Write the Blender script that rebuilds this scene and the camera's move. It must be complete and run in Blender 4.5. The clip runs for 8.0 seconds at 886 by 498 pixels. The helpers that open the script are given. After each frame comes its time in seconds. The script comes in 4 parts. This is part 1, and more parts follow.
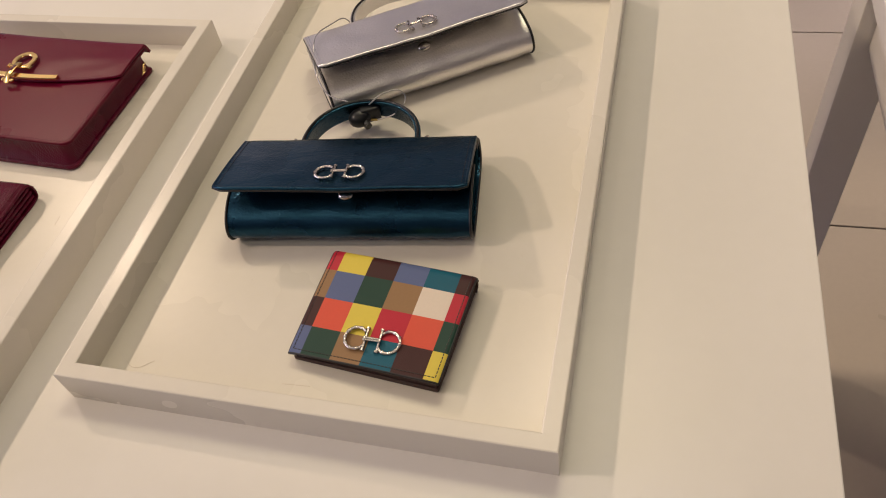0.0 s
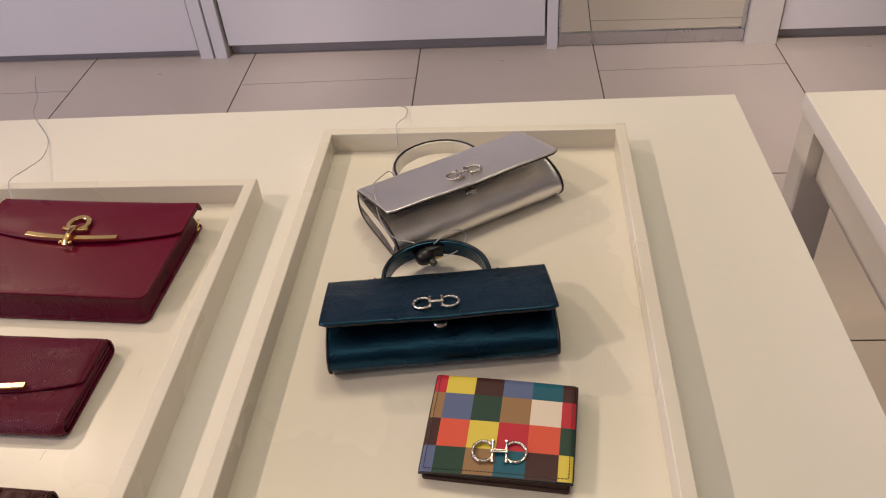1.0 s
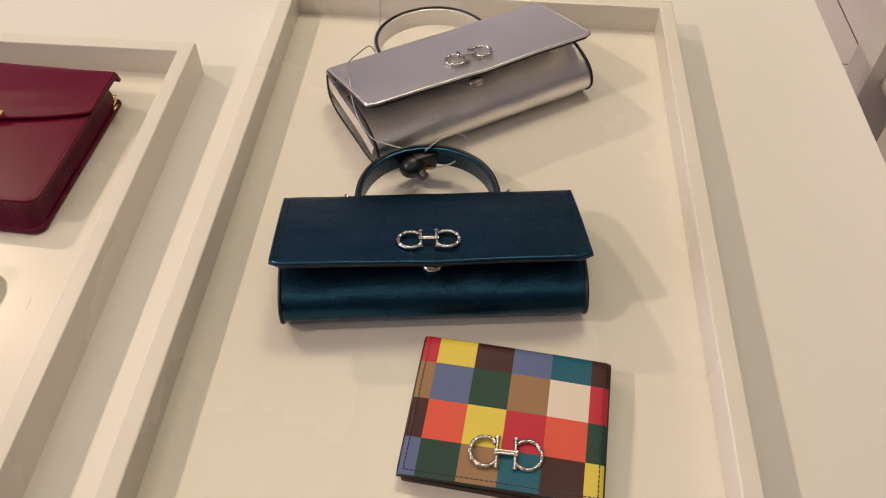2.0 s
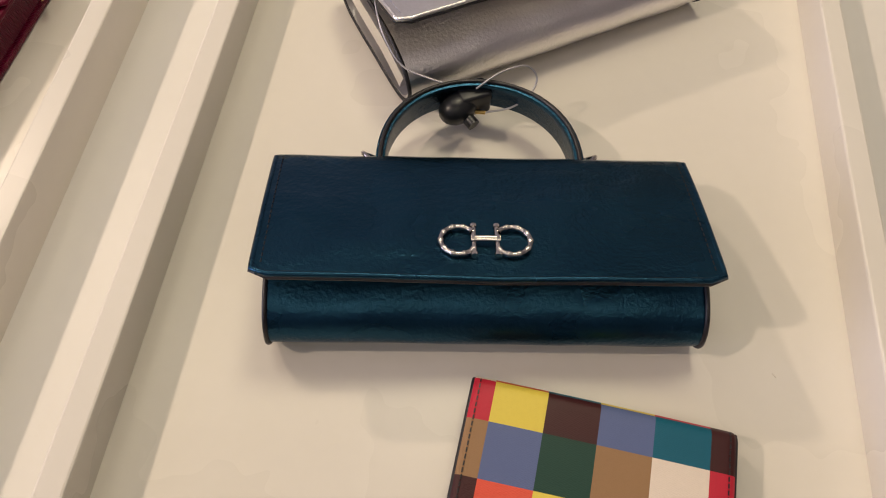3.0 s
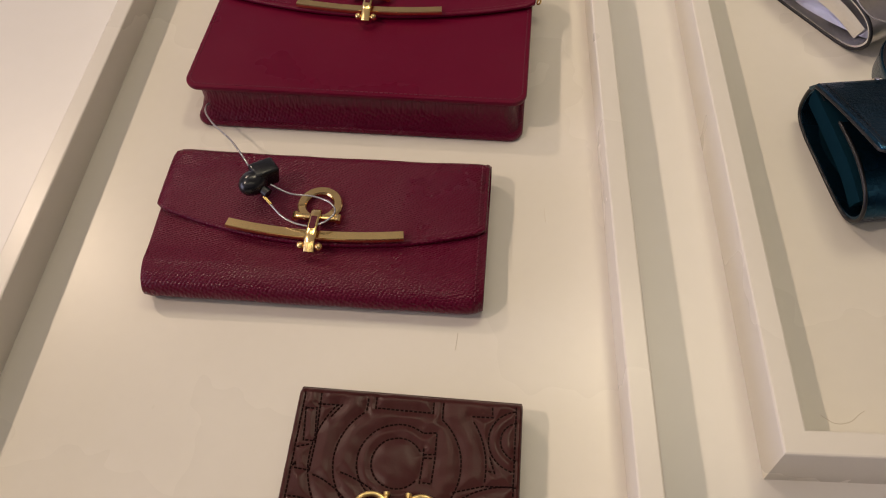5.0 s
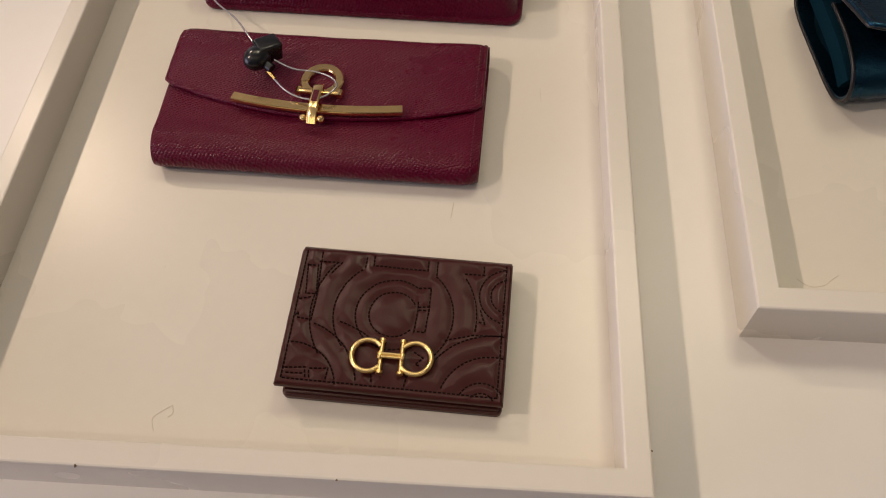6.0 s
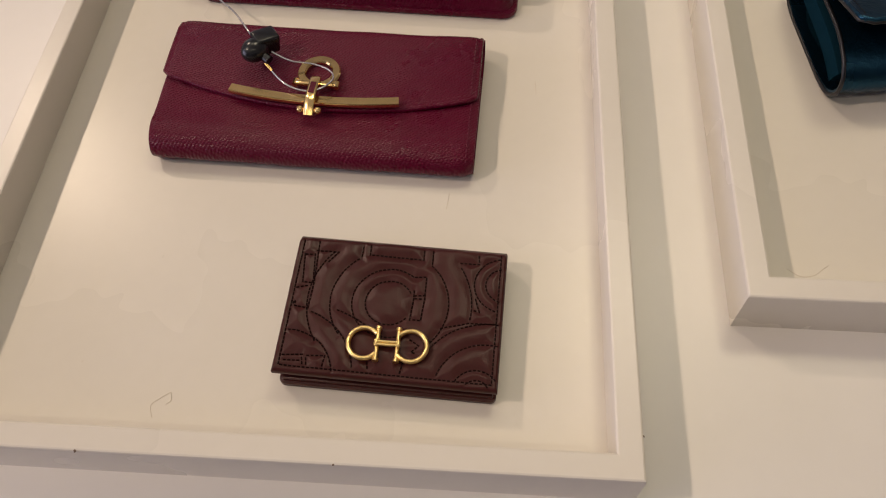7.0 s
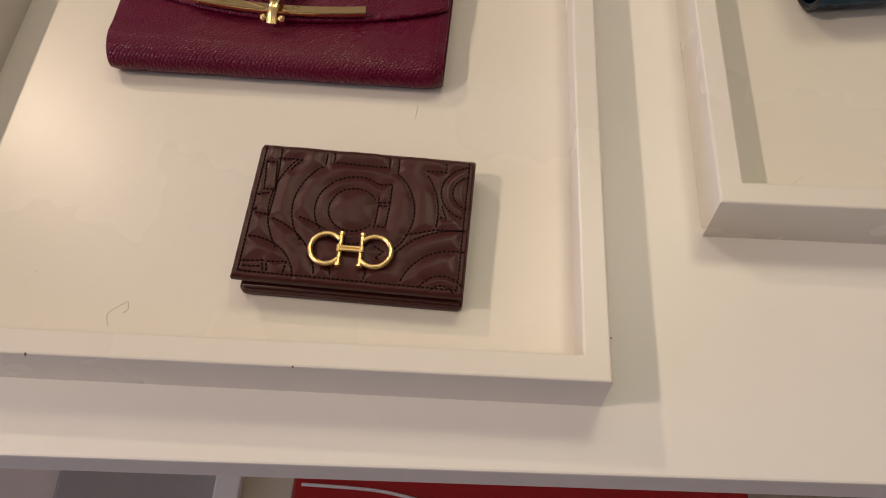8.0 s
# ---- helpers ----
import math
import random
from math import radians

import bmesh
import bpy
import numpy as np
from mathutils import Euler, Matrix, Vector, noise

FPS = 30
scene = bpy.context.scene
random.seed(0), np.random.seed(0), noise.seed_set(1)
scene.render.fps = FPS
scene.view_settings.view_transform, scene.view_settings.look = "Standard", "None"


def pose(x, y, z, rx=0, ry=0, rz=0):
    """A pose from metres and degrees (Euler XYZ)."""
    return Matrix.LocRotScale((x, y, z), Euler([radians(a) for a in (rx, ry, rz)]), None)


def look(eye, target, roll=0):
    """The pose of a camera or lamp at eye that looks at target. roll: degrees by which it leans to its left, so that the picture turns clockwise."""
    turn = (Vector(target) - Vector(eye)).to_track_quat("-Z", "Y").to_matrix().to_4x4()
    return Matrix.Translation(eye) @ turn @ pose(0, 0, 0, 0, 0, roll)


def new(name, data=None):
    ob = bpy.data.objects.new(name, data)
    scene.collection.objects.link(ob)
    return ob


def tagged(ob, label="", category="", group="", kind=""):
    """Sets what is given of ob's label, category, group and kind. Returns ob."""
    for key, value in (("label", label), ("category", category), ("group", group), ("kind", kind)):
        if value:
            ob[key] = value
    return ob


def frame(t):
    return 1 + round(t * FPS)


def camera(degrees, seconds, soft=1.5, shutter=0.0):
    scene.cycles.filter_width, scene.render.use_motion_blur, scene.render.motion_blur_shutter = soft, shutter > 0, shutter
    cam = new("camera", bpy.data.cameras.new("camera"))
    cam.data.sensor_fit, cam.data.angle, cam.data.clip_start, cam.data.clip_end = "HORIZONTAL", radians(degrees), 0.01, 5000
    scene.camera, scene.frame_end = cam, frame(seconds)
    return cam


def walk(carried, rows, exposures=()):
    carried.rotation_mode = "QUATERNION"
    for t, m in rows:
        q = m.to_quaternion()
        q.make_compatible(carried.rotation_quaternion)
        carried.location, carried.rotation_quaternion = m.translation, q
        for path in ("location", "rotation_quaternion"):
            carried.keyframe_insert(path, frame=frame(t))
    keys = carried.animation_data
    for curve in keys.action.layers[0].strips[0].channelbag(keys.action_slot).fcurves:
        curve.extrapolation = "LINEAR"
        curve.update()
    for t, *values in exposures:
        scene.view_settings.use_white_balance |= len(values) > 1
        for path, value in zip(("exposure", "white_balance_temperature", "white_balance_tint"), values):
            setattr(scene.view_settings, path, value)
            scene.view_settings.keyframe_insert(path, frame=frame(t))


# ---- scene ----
cam = camera(58.52, 8.0, soft=1.1)
PATH = [
    (0, (0.3701, -0.1955, 1.2118), (0.2540, 0.1026, 0.8275), -11.00),
    (0.2, (0.3439, -0.1919, 1.2257), (0.2454, 0.1295, 0.8557), -9.65),
    (0.5, (0.2886, -0.2234, 1.2534), (0.2147, 0.1336, 0.9112), -7.73),
    (0.7, (0.2550, -0.2498, 1.2555), (0.1940, 0.1217, 0.9264), -6.46),
    (1, (0.2240, -0.2770, 1.2537), (0.1752, 0.1019, 0.9311), -5.07),
    (1.2, (0.2129, -0.2836, 1.2481), (0.1718, 0.0937, 0.9225), -4.12),
    (1.5, (0.2045, -0.2693, 1.2332), (0.1705, 0.0945, 0.8919), -2.78),
    (1.7, (0.1976, -0.2190, 1.2136), (0.1688, 0.1285, 0.8552), -1.51),
    (2.8, (0.1574, 0.0121, 1.0843), (0.1447, 0.2680, 0.6550), 4.71),
    (3, (0.1484, 0.0105, 1.0854), (0.1343, 0.2626, 0.6538), 4.21),
    (3.5, (0.0576, -0.0207, 1.1268), (0.0372, 0.2615, 0.7145), 1.42),
    (3.8, (-0.0108, -0.0502, 1.1577), (-0.0422, 0.2523, 0.7608), -1.93),
    (4, (-0.0497, -0.0648, 1.1641), (-0.0864, 0.2466, 0.7747), -4.03),
    (4.2, (-0.0908, -0.0772, 1.1690), (-0.1253, 0.2345, 0.7796), -4.16),
    (4.5, (-0.1265, -0.0979, 1.1592), (-0.1598, 0.2149, 0.7705), -4.04),
    (4.7, (-0.1332, -0.1107, 1.1453), (-0.1676, 0.1931, 0.7496), -4.14),
    (5, (-0.1303, -0.1368, 1.1142), (-0.1592, 0.1553, 0.7094), -3.12),
    (5.2, (-0.1228, -0.1519, 1.1048), (-0.1533, 0.1272, 0.6911), -3.37),
    (6.3, (-0.1212, -0.1764, 1.1108), (-0.1548, 0.0803, 0.6831), -4.03),
    (6.5, (-0.1225, -0.1775, 1.1101), (-0.1538, 0.0784, 0.6817), -3.53),
    (7, (-0.1205, -0.1809, 1.1116), (-0.1515, 0.0762, 0.6839), -3.45),
    (7.5, (-0.1204, -0.1819, 1.0947), (-0.1503, 0.0719, 0.6650), -2.59),
    (8, (-0.1099, -0.2027, 1.0864), (-0.1318, 0.0410, 0.6503), -1.85),
]
walk(cam, [(t, look(eye, target, roll)) for t, eye, target, roll in PATH],
     exposures=[(0, 0.04, 6650, 10), (1, 0.07, 6600, 10), (3, 0.22, 6350, 10), (3.6, 0.22, 6200, 10), (4, 0.14, 6100, 10), (4.6, -0.03, 6350, 10), (5.2, -0.09, 6450, 10), (8, -0.09, 6450, 10)])

# ---- levels ----
TOP = 0.75        # table top
TRAY_H = 0.031    # tray rim above the table
BED = 0.757       # inner floor of the trays
CEIL = 2.8
ROOM = pose(0, 0, 0, 0, 0, 1.4)   # tables and floor stand a little askew to the trays

# ---- light ----
world = bpy.data.worlds.new("world")
scene.world = world
world.use_nodes = True
world.node_tree.nodes["Background"].inputs[0].default_value = (0.8, 0.9, 0.9, 1)
world.node_tree.nodes["Background"].inputs[1].default_value = 0.4


def lamp(name, kind, place, target, power, colour, size, size_y=None, spread=None):
    data = bpy.data.lights.new(name, kind)
    data.energy, data.color = power, colour
    if kind == "AREA":
        data.shape = "RECTANGLE" if size_y else "DISK"
        data.size = size
        if size_y:
            data.size_y = size_y
        if spread:
            data.spread = radians(spread)
    else:
        data.shadow_soft_size = size
        if kind == "SPOT":
            data.spot_size, data.spot_blend = radians(spread or 50), 0.6
    ob = new(name, data)
    ob.matrix_world = look(place, target)
    return ob


WARM = (1.0, 0.775, 0.575)      # halogen keys
FILL_TINT = (1.0, 0.875, 0.605)   # added soft fill lamps
# First two cast the main shadows; the last three are unseen, added fill.
for x, y, aim, power, cone, wide, tint in ((-1.75, -0.35, (0.65, 0.15, TOP), 70, 62, 0.045, WARM), (-1.75, 1.55, (0.65, 0.20, TOP), 62, 62, 0.045, WARM), (-0.45, 0.85, (0.40, 0.25, TOP), 14, 70, 0.30, FILL_TINT),
                               (0.30, 0.95, (0.62, 0.30, TOP), 50, 72, 0.30, FILL_TINT), (2.00, 0.75, (1.35, 0.40, TOP), 88, 42, 0.055, WARM)):
    lamp("downlight", "SPOT", (x, y, CEIL - 0.06), aim, power, tint, wide, spread=cone)
# No such fitting known: strip added for soft fill and streaks on leather.
lamp("strip_light", "AREA", (0.1, -0.95, CEIL - 0.03), (0.1, -0.95, 0), 5, FILL_TINT, 2.6, 0.10)
# Unseen spots, added to brighten the cabinet fronts and the floor before them.
for x in (-1.3, 0.3, 1.7):
    lamp("cabinet_downlight", "SPOT", (x, 1.15, CEIL - 0.06), (x, 2.12, 0.0), 100, (1.0, 0.85, 0.84), 0.06, spread=46)
lamp("shop_window_light", "AREA", (-4.0, -0.9, 1.4), (-0.2, 0.1, 0.9), 70, (0.80, 0.75, 1.0), 3.4, 1.8)


# ---- materials ----
def nodes_of(mat):
    mat.use_nodes = True
    tree = mat.node_tree
    return tree, tree.nodes, tree.links, tree.nodes["Principled BSDF"]


def surface(name, colour, rough=0.4, metal=0.0, vary=0.06, scale=6.0, bump=0.0, bump_scale=600.0, rough_vary=0.08, coat=0.0, kind="noise", spec=0.5, dist=0.0004, stretch=None, crease=None):
    """Base colour with broad and fine variation, a fine relief, and creases (scale, strength, depth) under it."""
    mat = bpy.data.materials.new(name)
    tree, n, l, p = nodes_of(mat)
    co = n.new("ShaderNodeTexCoord")
    broad, fine = n.new("ShaderNodeTexNoise"), n.new("ShaderNodeTexNoise")
    broad.inputs["Scale"].default_value, broad.inputs["Detail"].default_value = scale, 4
    fine.inputs["Scale"].default_value, fine.inputs["Detail"].default_value = scale * 25, 3
    for t in (broad, fine):
        l.new(co.outputs["Object"], t.inputs["Vector"])
    add = n.new("ShaderNodeMath")
    add.operation = "ADD"
    l.new(broad.outputs["Fac"], add.inputs[0])
    half = n.new("ShaderNodeMath")
    half.operation = "MULTIPLY"
    half.inputs[1].default_value = 0.5
    l.new(fine.outputs["Fac"], half.inputs[0])
    l.new(half.outputs[0], add.inputs[1])
    ramp = n.new("ShaderNodeMapRange")
    ramp.inputs["From Min"].default_value, ramp.inputs["From Max"].default_value = 0.45, 1.05
    ramp.inputs["To Min"].default_value, ramp.inputs["To Max"].default_value = 1 - vary, 1 + vary
    l.new(add.outputs[0], ramp.inputs["Value"])
    mul = n.new("ShaderNodeVectorMath")
    mul.operation = "SCALE"
    mul.inputs[0].default_value = colour
    l.new(ramp.outputs[0], mul.inputs["Scale"])
    l.new(mul.outputs[0], p.inputs["Base Color"])
    rr = n.new("ShaderNodeMapRange")
    rr.inputs["From Min"].default_value, rr.inputs["From Max"].default_value = 0.3, 0.7
    rr.inputs["To Min"].default_value, rr.inputs["To Max"].default_value = max(0.02, rough - rough_vary), rough + rough_vary
    l.new(broad.outputs["Fac"], rr.inputs["Value"])
    l.new(rr.outputs[0], p.inputs["Roughness"])
    p.inputs["Metallic"].default_value = metal
    p.inputs["Coat Weight"].default_value = coat
    p.inputs["Coat Roughness"].default_value = 0.15
    p.inputs["Specular IOR Level"].default_value = spec
    if bump:
        if kind == "grain":      # pebbled or cross-hatched leather
            tex = n.new("ShaderNodeTexVoronoi")
            tex.voronoi_dimensions = "2D"
            tex.inputs["Scale"].default_value = bump_scale
            tex.inputs["Randomness"].default_value = 0.45
            out = tex.outputs["Distance"]
        else:
            tex = n.new("ShaderNodeTexNoise")
            tex.inputs["Scale"].default_value, tex.inputs["Detail"].default_value = bump_scale, 5
            out = tex.outputs["Fac"]
        if stretch:
            mp = n.new("ShaderNodeMapping")
            mp.inputs["Scale"].default_value = stretch[:3]
            mp.inputs["Rotation"].default_value = (0, 0, radians(stretch[3]))
            l.new(co.outputs["Object"], mp.inputs["Vector"])
            l.new(mp.outputs[0], tex.inputs["Vector"])
        else:
            l.new(co.outputs["Object"], tex.inputs["Vector"])
        b = n.new("ShaderNodeBump")
        b.inputs["Strength"].default_value, b.inputs["Distance"].default_value = bump, dist
        b.invert = kind == "grain"
        l.new(out, b.inputs["Height"])
        if crease:
            fold = n.new("ShaderNodeTexNoise")
            fold.inputs["Scale"].default_value, fold.inputs["Detail"].default_value = crease[0], 3
            fold.inputs["Distortion"].default_value = 0.6
            mp2 = n.new("ShaderNodeMapping")
            mp2.inputs["Scale"].default_value = (0.55, 1.0, 1.0)
            l.new(co.outputs["Object"], mp2.inputs["Vector"])
            l.new(mp2.outputs[0], fold.inputs["Vector"])
            b2 = n.new("ShaderNodeBump")
            b2.inputs["Strength"].default_value, b2.inputs["Distance"].default_value = crease[1], crease[2]
            l.new(fold.outputs["Fac"], b2.inputs["Height"])
            l.new(b2.outputs[0], b.inputs["Normal"])
        l.new(b.outputs[0], p.inputs["Normal"])
    return mat


LACQUER = surface("white_lacquer", (0.80, 0.775, 0.735), 0.36, vary=0.02, scale=3, bump=0.04, bump_scale=90, rough_vary=0.05)
TRAYPAINT = surface("cream_tray_paint", (0.76, 0.72, 0.645), 0.28, vary=0.02, scale=5, bump=0.04, bump_scale=160, rough_vary=0.04, spec=0.36)
CHIP = surface("bare_wood_chip", (0.16, 0.10, 0.06), 0.7)
SCRATCH = surface("grey_hair_scuff", (0.66, 0.60, 0.51), 0.6)
TILE = surface("beige_porcelain", (0.49, 0.43, 0.375), 0.30, vary=0.04, scale=4, bump=0.015, bump_scale=40, rough_vary=0.03)
GROUT = surface("dark_grout", (0.13, 0.11, 0.10), 0.8, vary=0.15, scale=20)
CABINET = surface("white_cabinet_lacquer", (0.78, 0.77, 0.78), 0.35, vary=0.02, scale=2)
PLINTH = surface("grey_plinth", (0.30, 0.29, 0.30), 0.45)
WALLPAINT = surface("warm_wall_paint", (0.72, 0.69, 0.63), 0.6, vary=0.03, scale=2, bump=0.1, bump_scale=150)
CEILING = surface("ceiling_paint", (0.86, 0.86, 0.85), 0.8, vary=0.02, scale=2)
# Unseen south wall made dark so that less light bounces onto front faces.
BOUNCE_DAMPER = surface("bounce_damping_dark_taupe", (0.34, 0.315, 0.32), 0.6, vary=0.04, scale=2, bump=0.1, bump_scale=150)
STEEL = surface("brushed_steel", (0.62, 0.62, 0.65), 0.28, metal=1.0, vary=0.04)
MIRROR = surface("mirror_silver", (0.86, 0.88, 0.80), 0.03, metal=1.0, vary=0.0, rough_vary=0.01)
BURGUNDY = surface("burgundy_leather", (0.100, 0.0009, 0.019), 0.27, vary=0.10, scale=14, bump=0.9, bump_scale=520, kind="grain", dist=0.0006, stretch=(1.0, 1.8, 1.0, 24), spec=0.25, crease=(30, 0.12, 0.001))
BURGUNDY_D = surface("burgundy_lining", (0.085, 0.0012, 0.014), 0.32, vary=0.1, scale=20, bump=0.5, bump_scale=600, kind="grain", dist=0.0005, spec=0.3)
BURGUNDY_P = surface("smooth_burgundy_leather", (0.118, 0.0014, 0.020), 0.28, vary=0.08, scale=14, bump=0.25, bump_scale=700, kind="grain", dist=0.0002, stretch=(1.0, 1.9, 1.0, 22), spec=0.18, crease=(22, 0.35, 0.0012))
BURGUNDY_S = surface("burgundy_thread", (0.13, 0.012, 0.032), 0.6)
BROWN = surface("chocolate_nappa", (0.046, 0.0085, 0.0075), 0.34, vary=0.14, scale=20, bump=0.3, bump_scale=1400, dist=0.0002, spec=0.26, crease=(70, 0.18, 0.0006))
BROWN_S = surface("dark_maroon_thread", (0.009, 0.0025, 0.0025), 0.85, spec=0.1)
TEAL = surface("metallic_teal_leather", (0.0125, 0.052, 0.094), 0.26, metal=0.90, vary=0.14, scale=16, bump=0.6, bump_scale=560, dist=0.0005, rough_vary=0.06, crease=(38, 0.6, 0.0018))
TEAL_IN = surface("teal_lining", (0.005, 0.022, 0.034), 0.45, vary=0.1, spec=0.0)
SILVER = surface("metallic_silver_leather", (0.80, 0.78, 0.77), 0.33, metal=1.0, vary=0.05, scale=16, bump=0.7, bump_scale=560, dist=0.0005, rough_vary=0.04, crease=(16, 0.2, 0.0009))
SILVER_IN = surface("silver_grey_lining", (0.74, 0.74, 0.80), 0.26, metal=0.9, vary=0.06, bump=0.4, bump_scale=900)
EDGE = surface("black_edge_paint", (0.012, 0.011, 0.014), 0.35)
GOLD = surface("polished_gold", (0.95, 0.70, 0.30), 0.17, metal=1.0, vary=0.04, rough_vary=0.05)
PALEGOLD = surface("satin_gold", (0.96, 0.72, 0.30), 0.27, metal=1.0, vary=0.04, rough_vary=0.05)
CHROME = surface("polished_nickel", (0.60, 0.56, 0.53), 0.16, metal=1.0, vary=0.05, rough_vary=0.05, bump=0.25, bump_scale=260, dist=0.0006)
BLACKPL = surface("black_plastic", (0.012, 0.013, 0.016), 0.32, vary=0.1, bump=0.1, bump_scale=400)
CABLE = surface("clear_coated_steel_cable", (0.50, 0.49, 0.51), 0.3, metal=0.6, vary=0.05)
BRASS = surface("brass_ferrule", (0.60, 0.42, 0.14), 0.3, metal=1.0)
RED = surface("red_paper", (0.38, 0.006, 0.008), 0.45, vary=0.08, scale=5)
GREYCARD = surface("grey_card", (0.33, 0.31, 0.29), 0.7, vary=0.05)
CREAMCARD = surface("cream_card", (0.62, 0.54, 0.42), 0.7, vary=0.05)
CORD = surface("white_cord", (0.75, 0.72, 0.70), 0.7)
PATCH = {}
for key, col in dict(red=(0.50, 0.022, 0.045), yellow=(0.72, 0.58, 0.085), maroon=(0.050, 0.013, 0.014), slate=(0.105, 0.138, 0.28),
                     petrol=(0.006, 0.105, 0.165), tan=(0.30, 0.175, 0.085), green=(0.013, 0.052, 0.037), cream=(0.76, 0.66, 0.56),
                     coral=(0.70, 0.095, 0.055), orange=(0.62, 0.10, 0.03)).items():
    PATCH[key] = surface("printed_leather_" + key, col, 0.42, vary=0.04, scale=20, bump=0.4, bump_scale=800, kind="grain", dist=0.0002, stretch=(1.0, 1.8, 1.0, 30), spec=0.26)
CAVITY = surface("dark_brown_leather", (0.035, 0.013, 0.012), 0.5, vary=0.1)


# ---- mesh helpers ----
def mesh_of(name, bm, *mats, smooth=None):
    me = bpy.data.meshes.new(name)
    bmesh.ops.recalc_face_normals(bm, faces=bm.faces)
    if smooth is not None:
        for f in bm.faces:
            f.smooth = True
        for e in bm.edges:
            if len(e.link_faces) == 2 and e.calc_face_angle(0) > radians(smooth):
                e.smooth = False
    bm.to_mesh(me)
    bm.free()
    for m in mats:
        me.materials.append(m)
    return me


def part(name, bm, material, parent, label="", smooth=20):
    mats = material if isinstance(material, (list, tuple)) else (material,)
    ob = new(name, mesh_of(name, bm, *mats, smooth=smooth))
    ob.parent = parent
    if label:
        tagged(ob, label)
    return ob


def thing(name, m, label, category, group="", kind=""):
    ob = new(name)
    ob.empty_display_size = 0.05
    ob.matrix_world = m
    return tagged(ob, label, category, group, kind)


def box(x0, x1, y0, y1, z0, z1, bevel=0.0, seg=2, bm=None):
    own = bmesh.new()
    bmesh.ops.create_cube(own, size=1)
    bmesh.ops.scale(own, vec=(x1 - x0, y1 - y0, z1 - z0), verts=own.verts)
    bmesh.ops.translate(own, vec=((x0 + x1) / 2, (y0 + y1) / 2, (z0 + z1) / 2), verts=own.verts)
    if bevel:
        bmesh.ops.bevel(own, geom=own.edges[:], offset=bevel, segments=seg, affect="EDGES", profile=0.5)
    return own if bm is None else merge(bm, own)


def merge(bm, other, m=None):
    if m is not None:
        bmesh.ops.transform(other, matrix=m, verts=other.verts)
    at = {v: bm.verts.new(v.co) for v in other.verts}
    for f in other.faces:
        g = bm.faces.new([at[v] for v in f.verts])
        g.material_index = f.material_index
    other.free()
    return bm


def smooth_line(points, closed=False, per=8):
    """Catmull-Rom through the points."""
    pts = [Vector(p) for p in points]
    n, out = len(pts), []
    for i in range(n if closed else n - 1):
        if closed:
            a, b, c, d = (pts[(i + k) % n] for k in (-1, 0, 1, 2))
        else:
            a, b, c, d = pts[max(i - 1, 0)], pts[i], pts[i + 1], pts[min(i + 2, n - 1)]
        for k in range(per):
            t = k / per
            out.append(0.5 * (2 * b + (c - a) * t + (2 * a - 5 * b + 4 * c - d) * t * t + (3 * b - a - 3 * c + d) * t ** 3))
    if not closed:
        out.append(pts[-1])
    return out


def sweep(path, section, closed=False, up=Vector((0, 0, 1)), bm=None, cap=True):
    """A section (list of (across, up)) carried along a path; up stays as near to the given way as it can."""
    bm = bm or bmesh.new()
    n, rings = len(path), []
    for i, p in enumerate(path):
        a = path[(i - 1) % n] if closed else path[max(i - 1, 0)]
        b = path[(i + 1) % n] if closed else path[min(i + 1, n - 1)]
        d = (b - a).normalized()
        side = d.cross(up)
        side = side.normalized() if side.length > 1e-4 else Vector((1, 0, 0))
        top = side.cross(d).normalized()
        rings.append([bm.verts.new(p + side * u + top * v) for u, v in section])
    m = len(section)
    for i in range(n if closed else n - 1):
        a, b = rings[i], rings[(i + 1) % n]
        for k in range(m):
            bm.faces.new((a[k], a[(k + 1) % m], b[(k + 1) % m], b[k]))
    if cap and not closed:
        bm.faces.new(rings[0][::-1])
        bm.faces.new(rings[-1])
    return bm


def round_section(r, n=8, squash=1.0):
    return [(r * math.cos(2 * math.pi * k / n), r * squash * math.sin(2 * math.pi * k / n)) for k in range(n)]


def tube(path, r, n=8, closed=False, bm=None, up=Vector((0, 0, 1))):
    return sweep(path, round_section(r, n), closed, up, bm)


def plate(outline, z0, z1, bevel=0.0, seg=2):
    """A flat plate from an outline of (x, y), with rounded rims."""
    bm = bmesh.new()
    low = [bm.verts.new((x, y, z0)) for x, y in outline]
    f = bm.faces.new(low)
    up = bmesh.ops.extrude_face_region(bm, geom=[f])
    tops = [g for g in up["geom"] if isinstance(g, bmesh.types.BMVert)]
    bmesh.ops.translate(bm, vec=(0, 0, z1 - z0), verts=tops)
    bmesh.ops.recalc_face_normals(bm, faces=bm.faces)
    if bevel:
        rim = [e for e in bm.edges if abs(e.verts[0].co.z - e.verts[1].co.z) < 1e-7]
        bmesh.ops.bevel(bm, geom=rim, offset=bevel, segments=seg, affect="EDGES", profile=0.5)
    return bm


def rounded(x0, x1, y0, y1, radii, n=5):
    """A rectangle with a radius for each corner: lower left, lower right, upper right, upper left."""
    out = []
    for (cx, cy, sx, sy), r, a0 in zip(((x0, y0, 1, 1), (x1, y0, -1, 1), (x1, y1, -1, -1), (x0, y1, 1, -1)), radii, (180, 270, 0, 90)):
        if r <= 0:
            out.append((cx, cy))
            continue
        for k in range(n + 1):
            a = radians(a0 + 90 * k / n)
            out.append((cx + sx * r + r * math.cos(a), cy + sy * r + r * math.sin(a)))
    return out


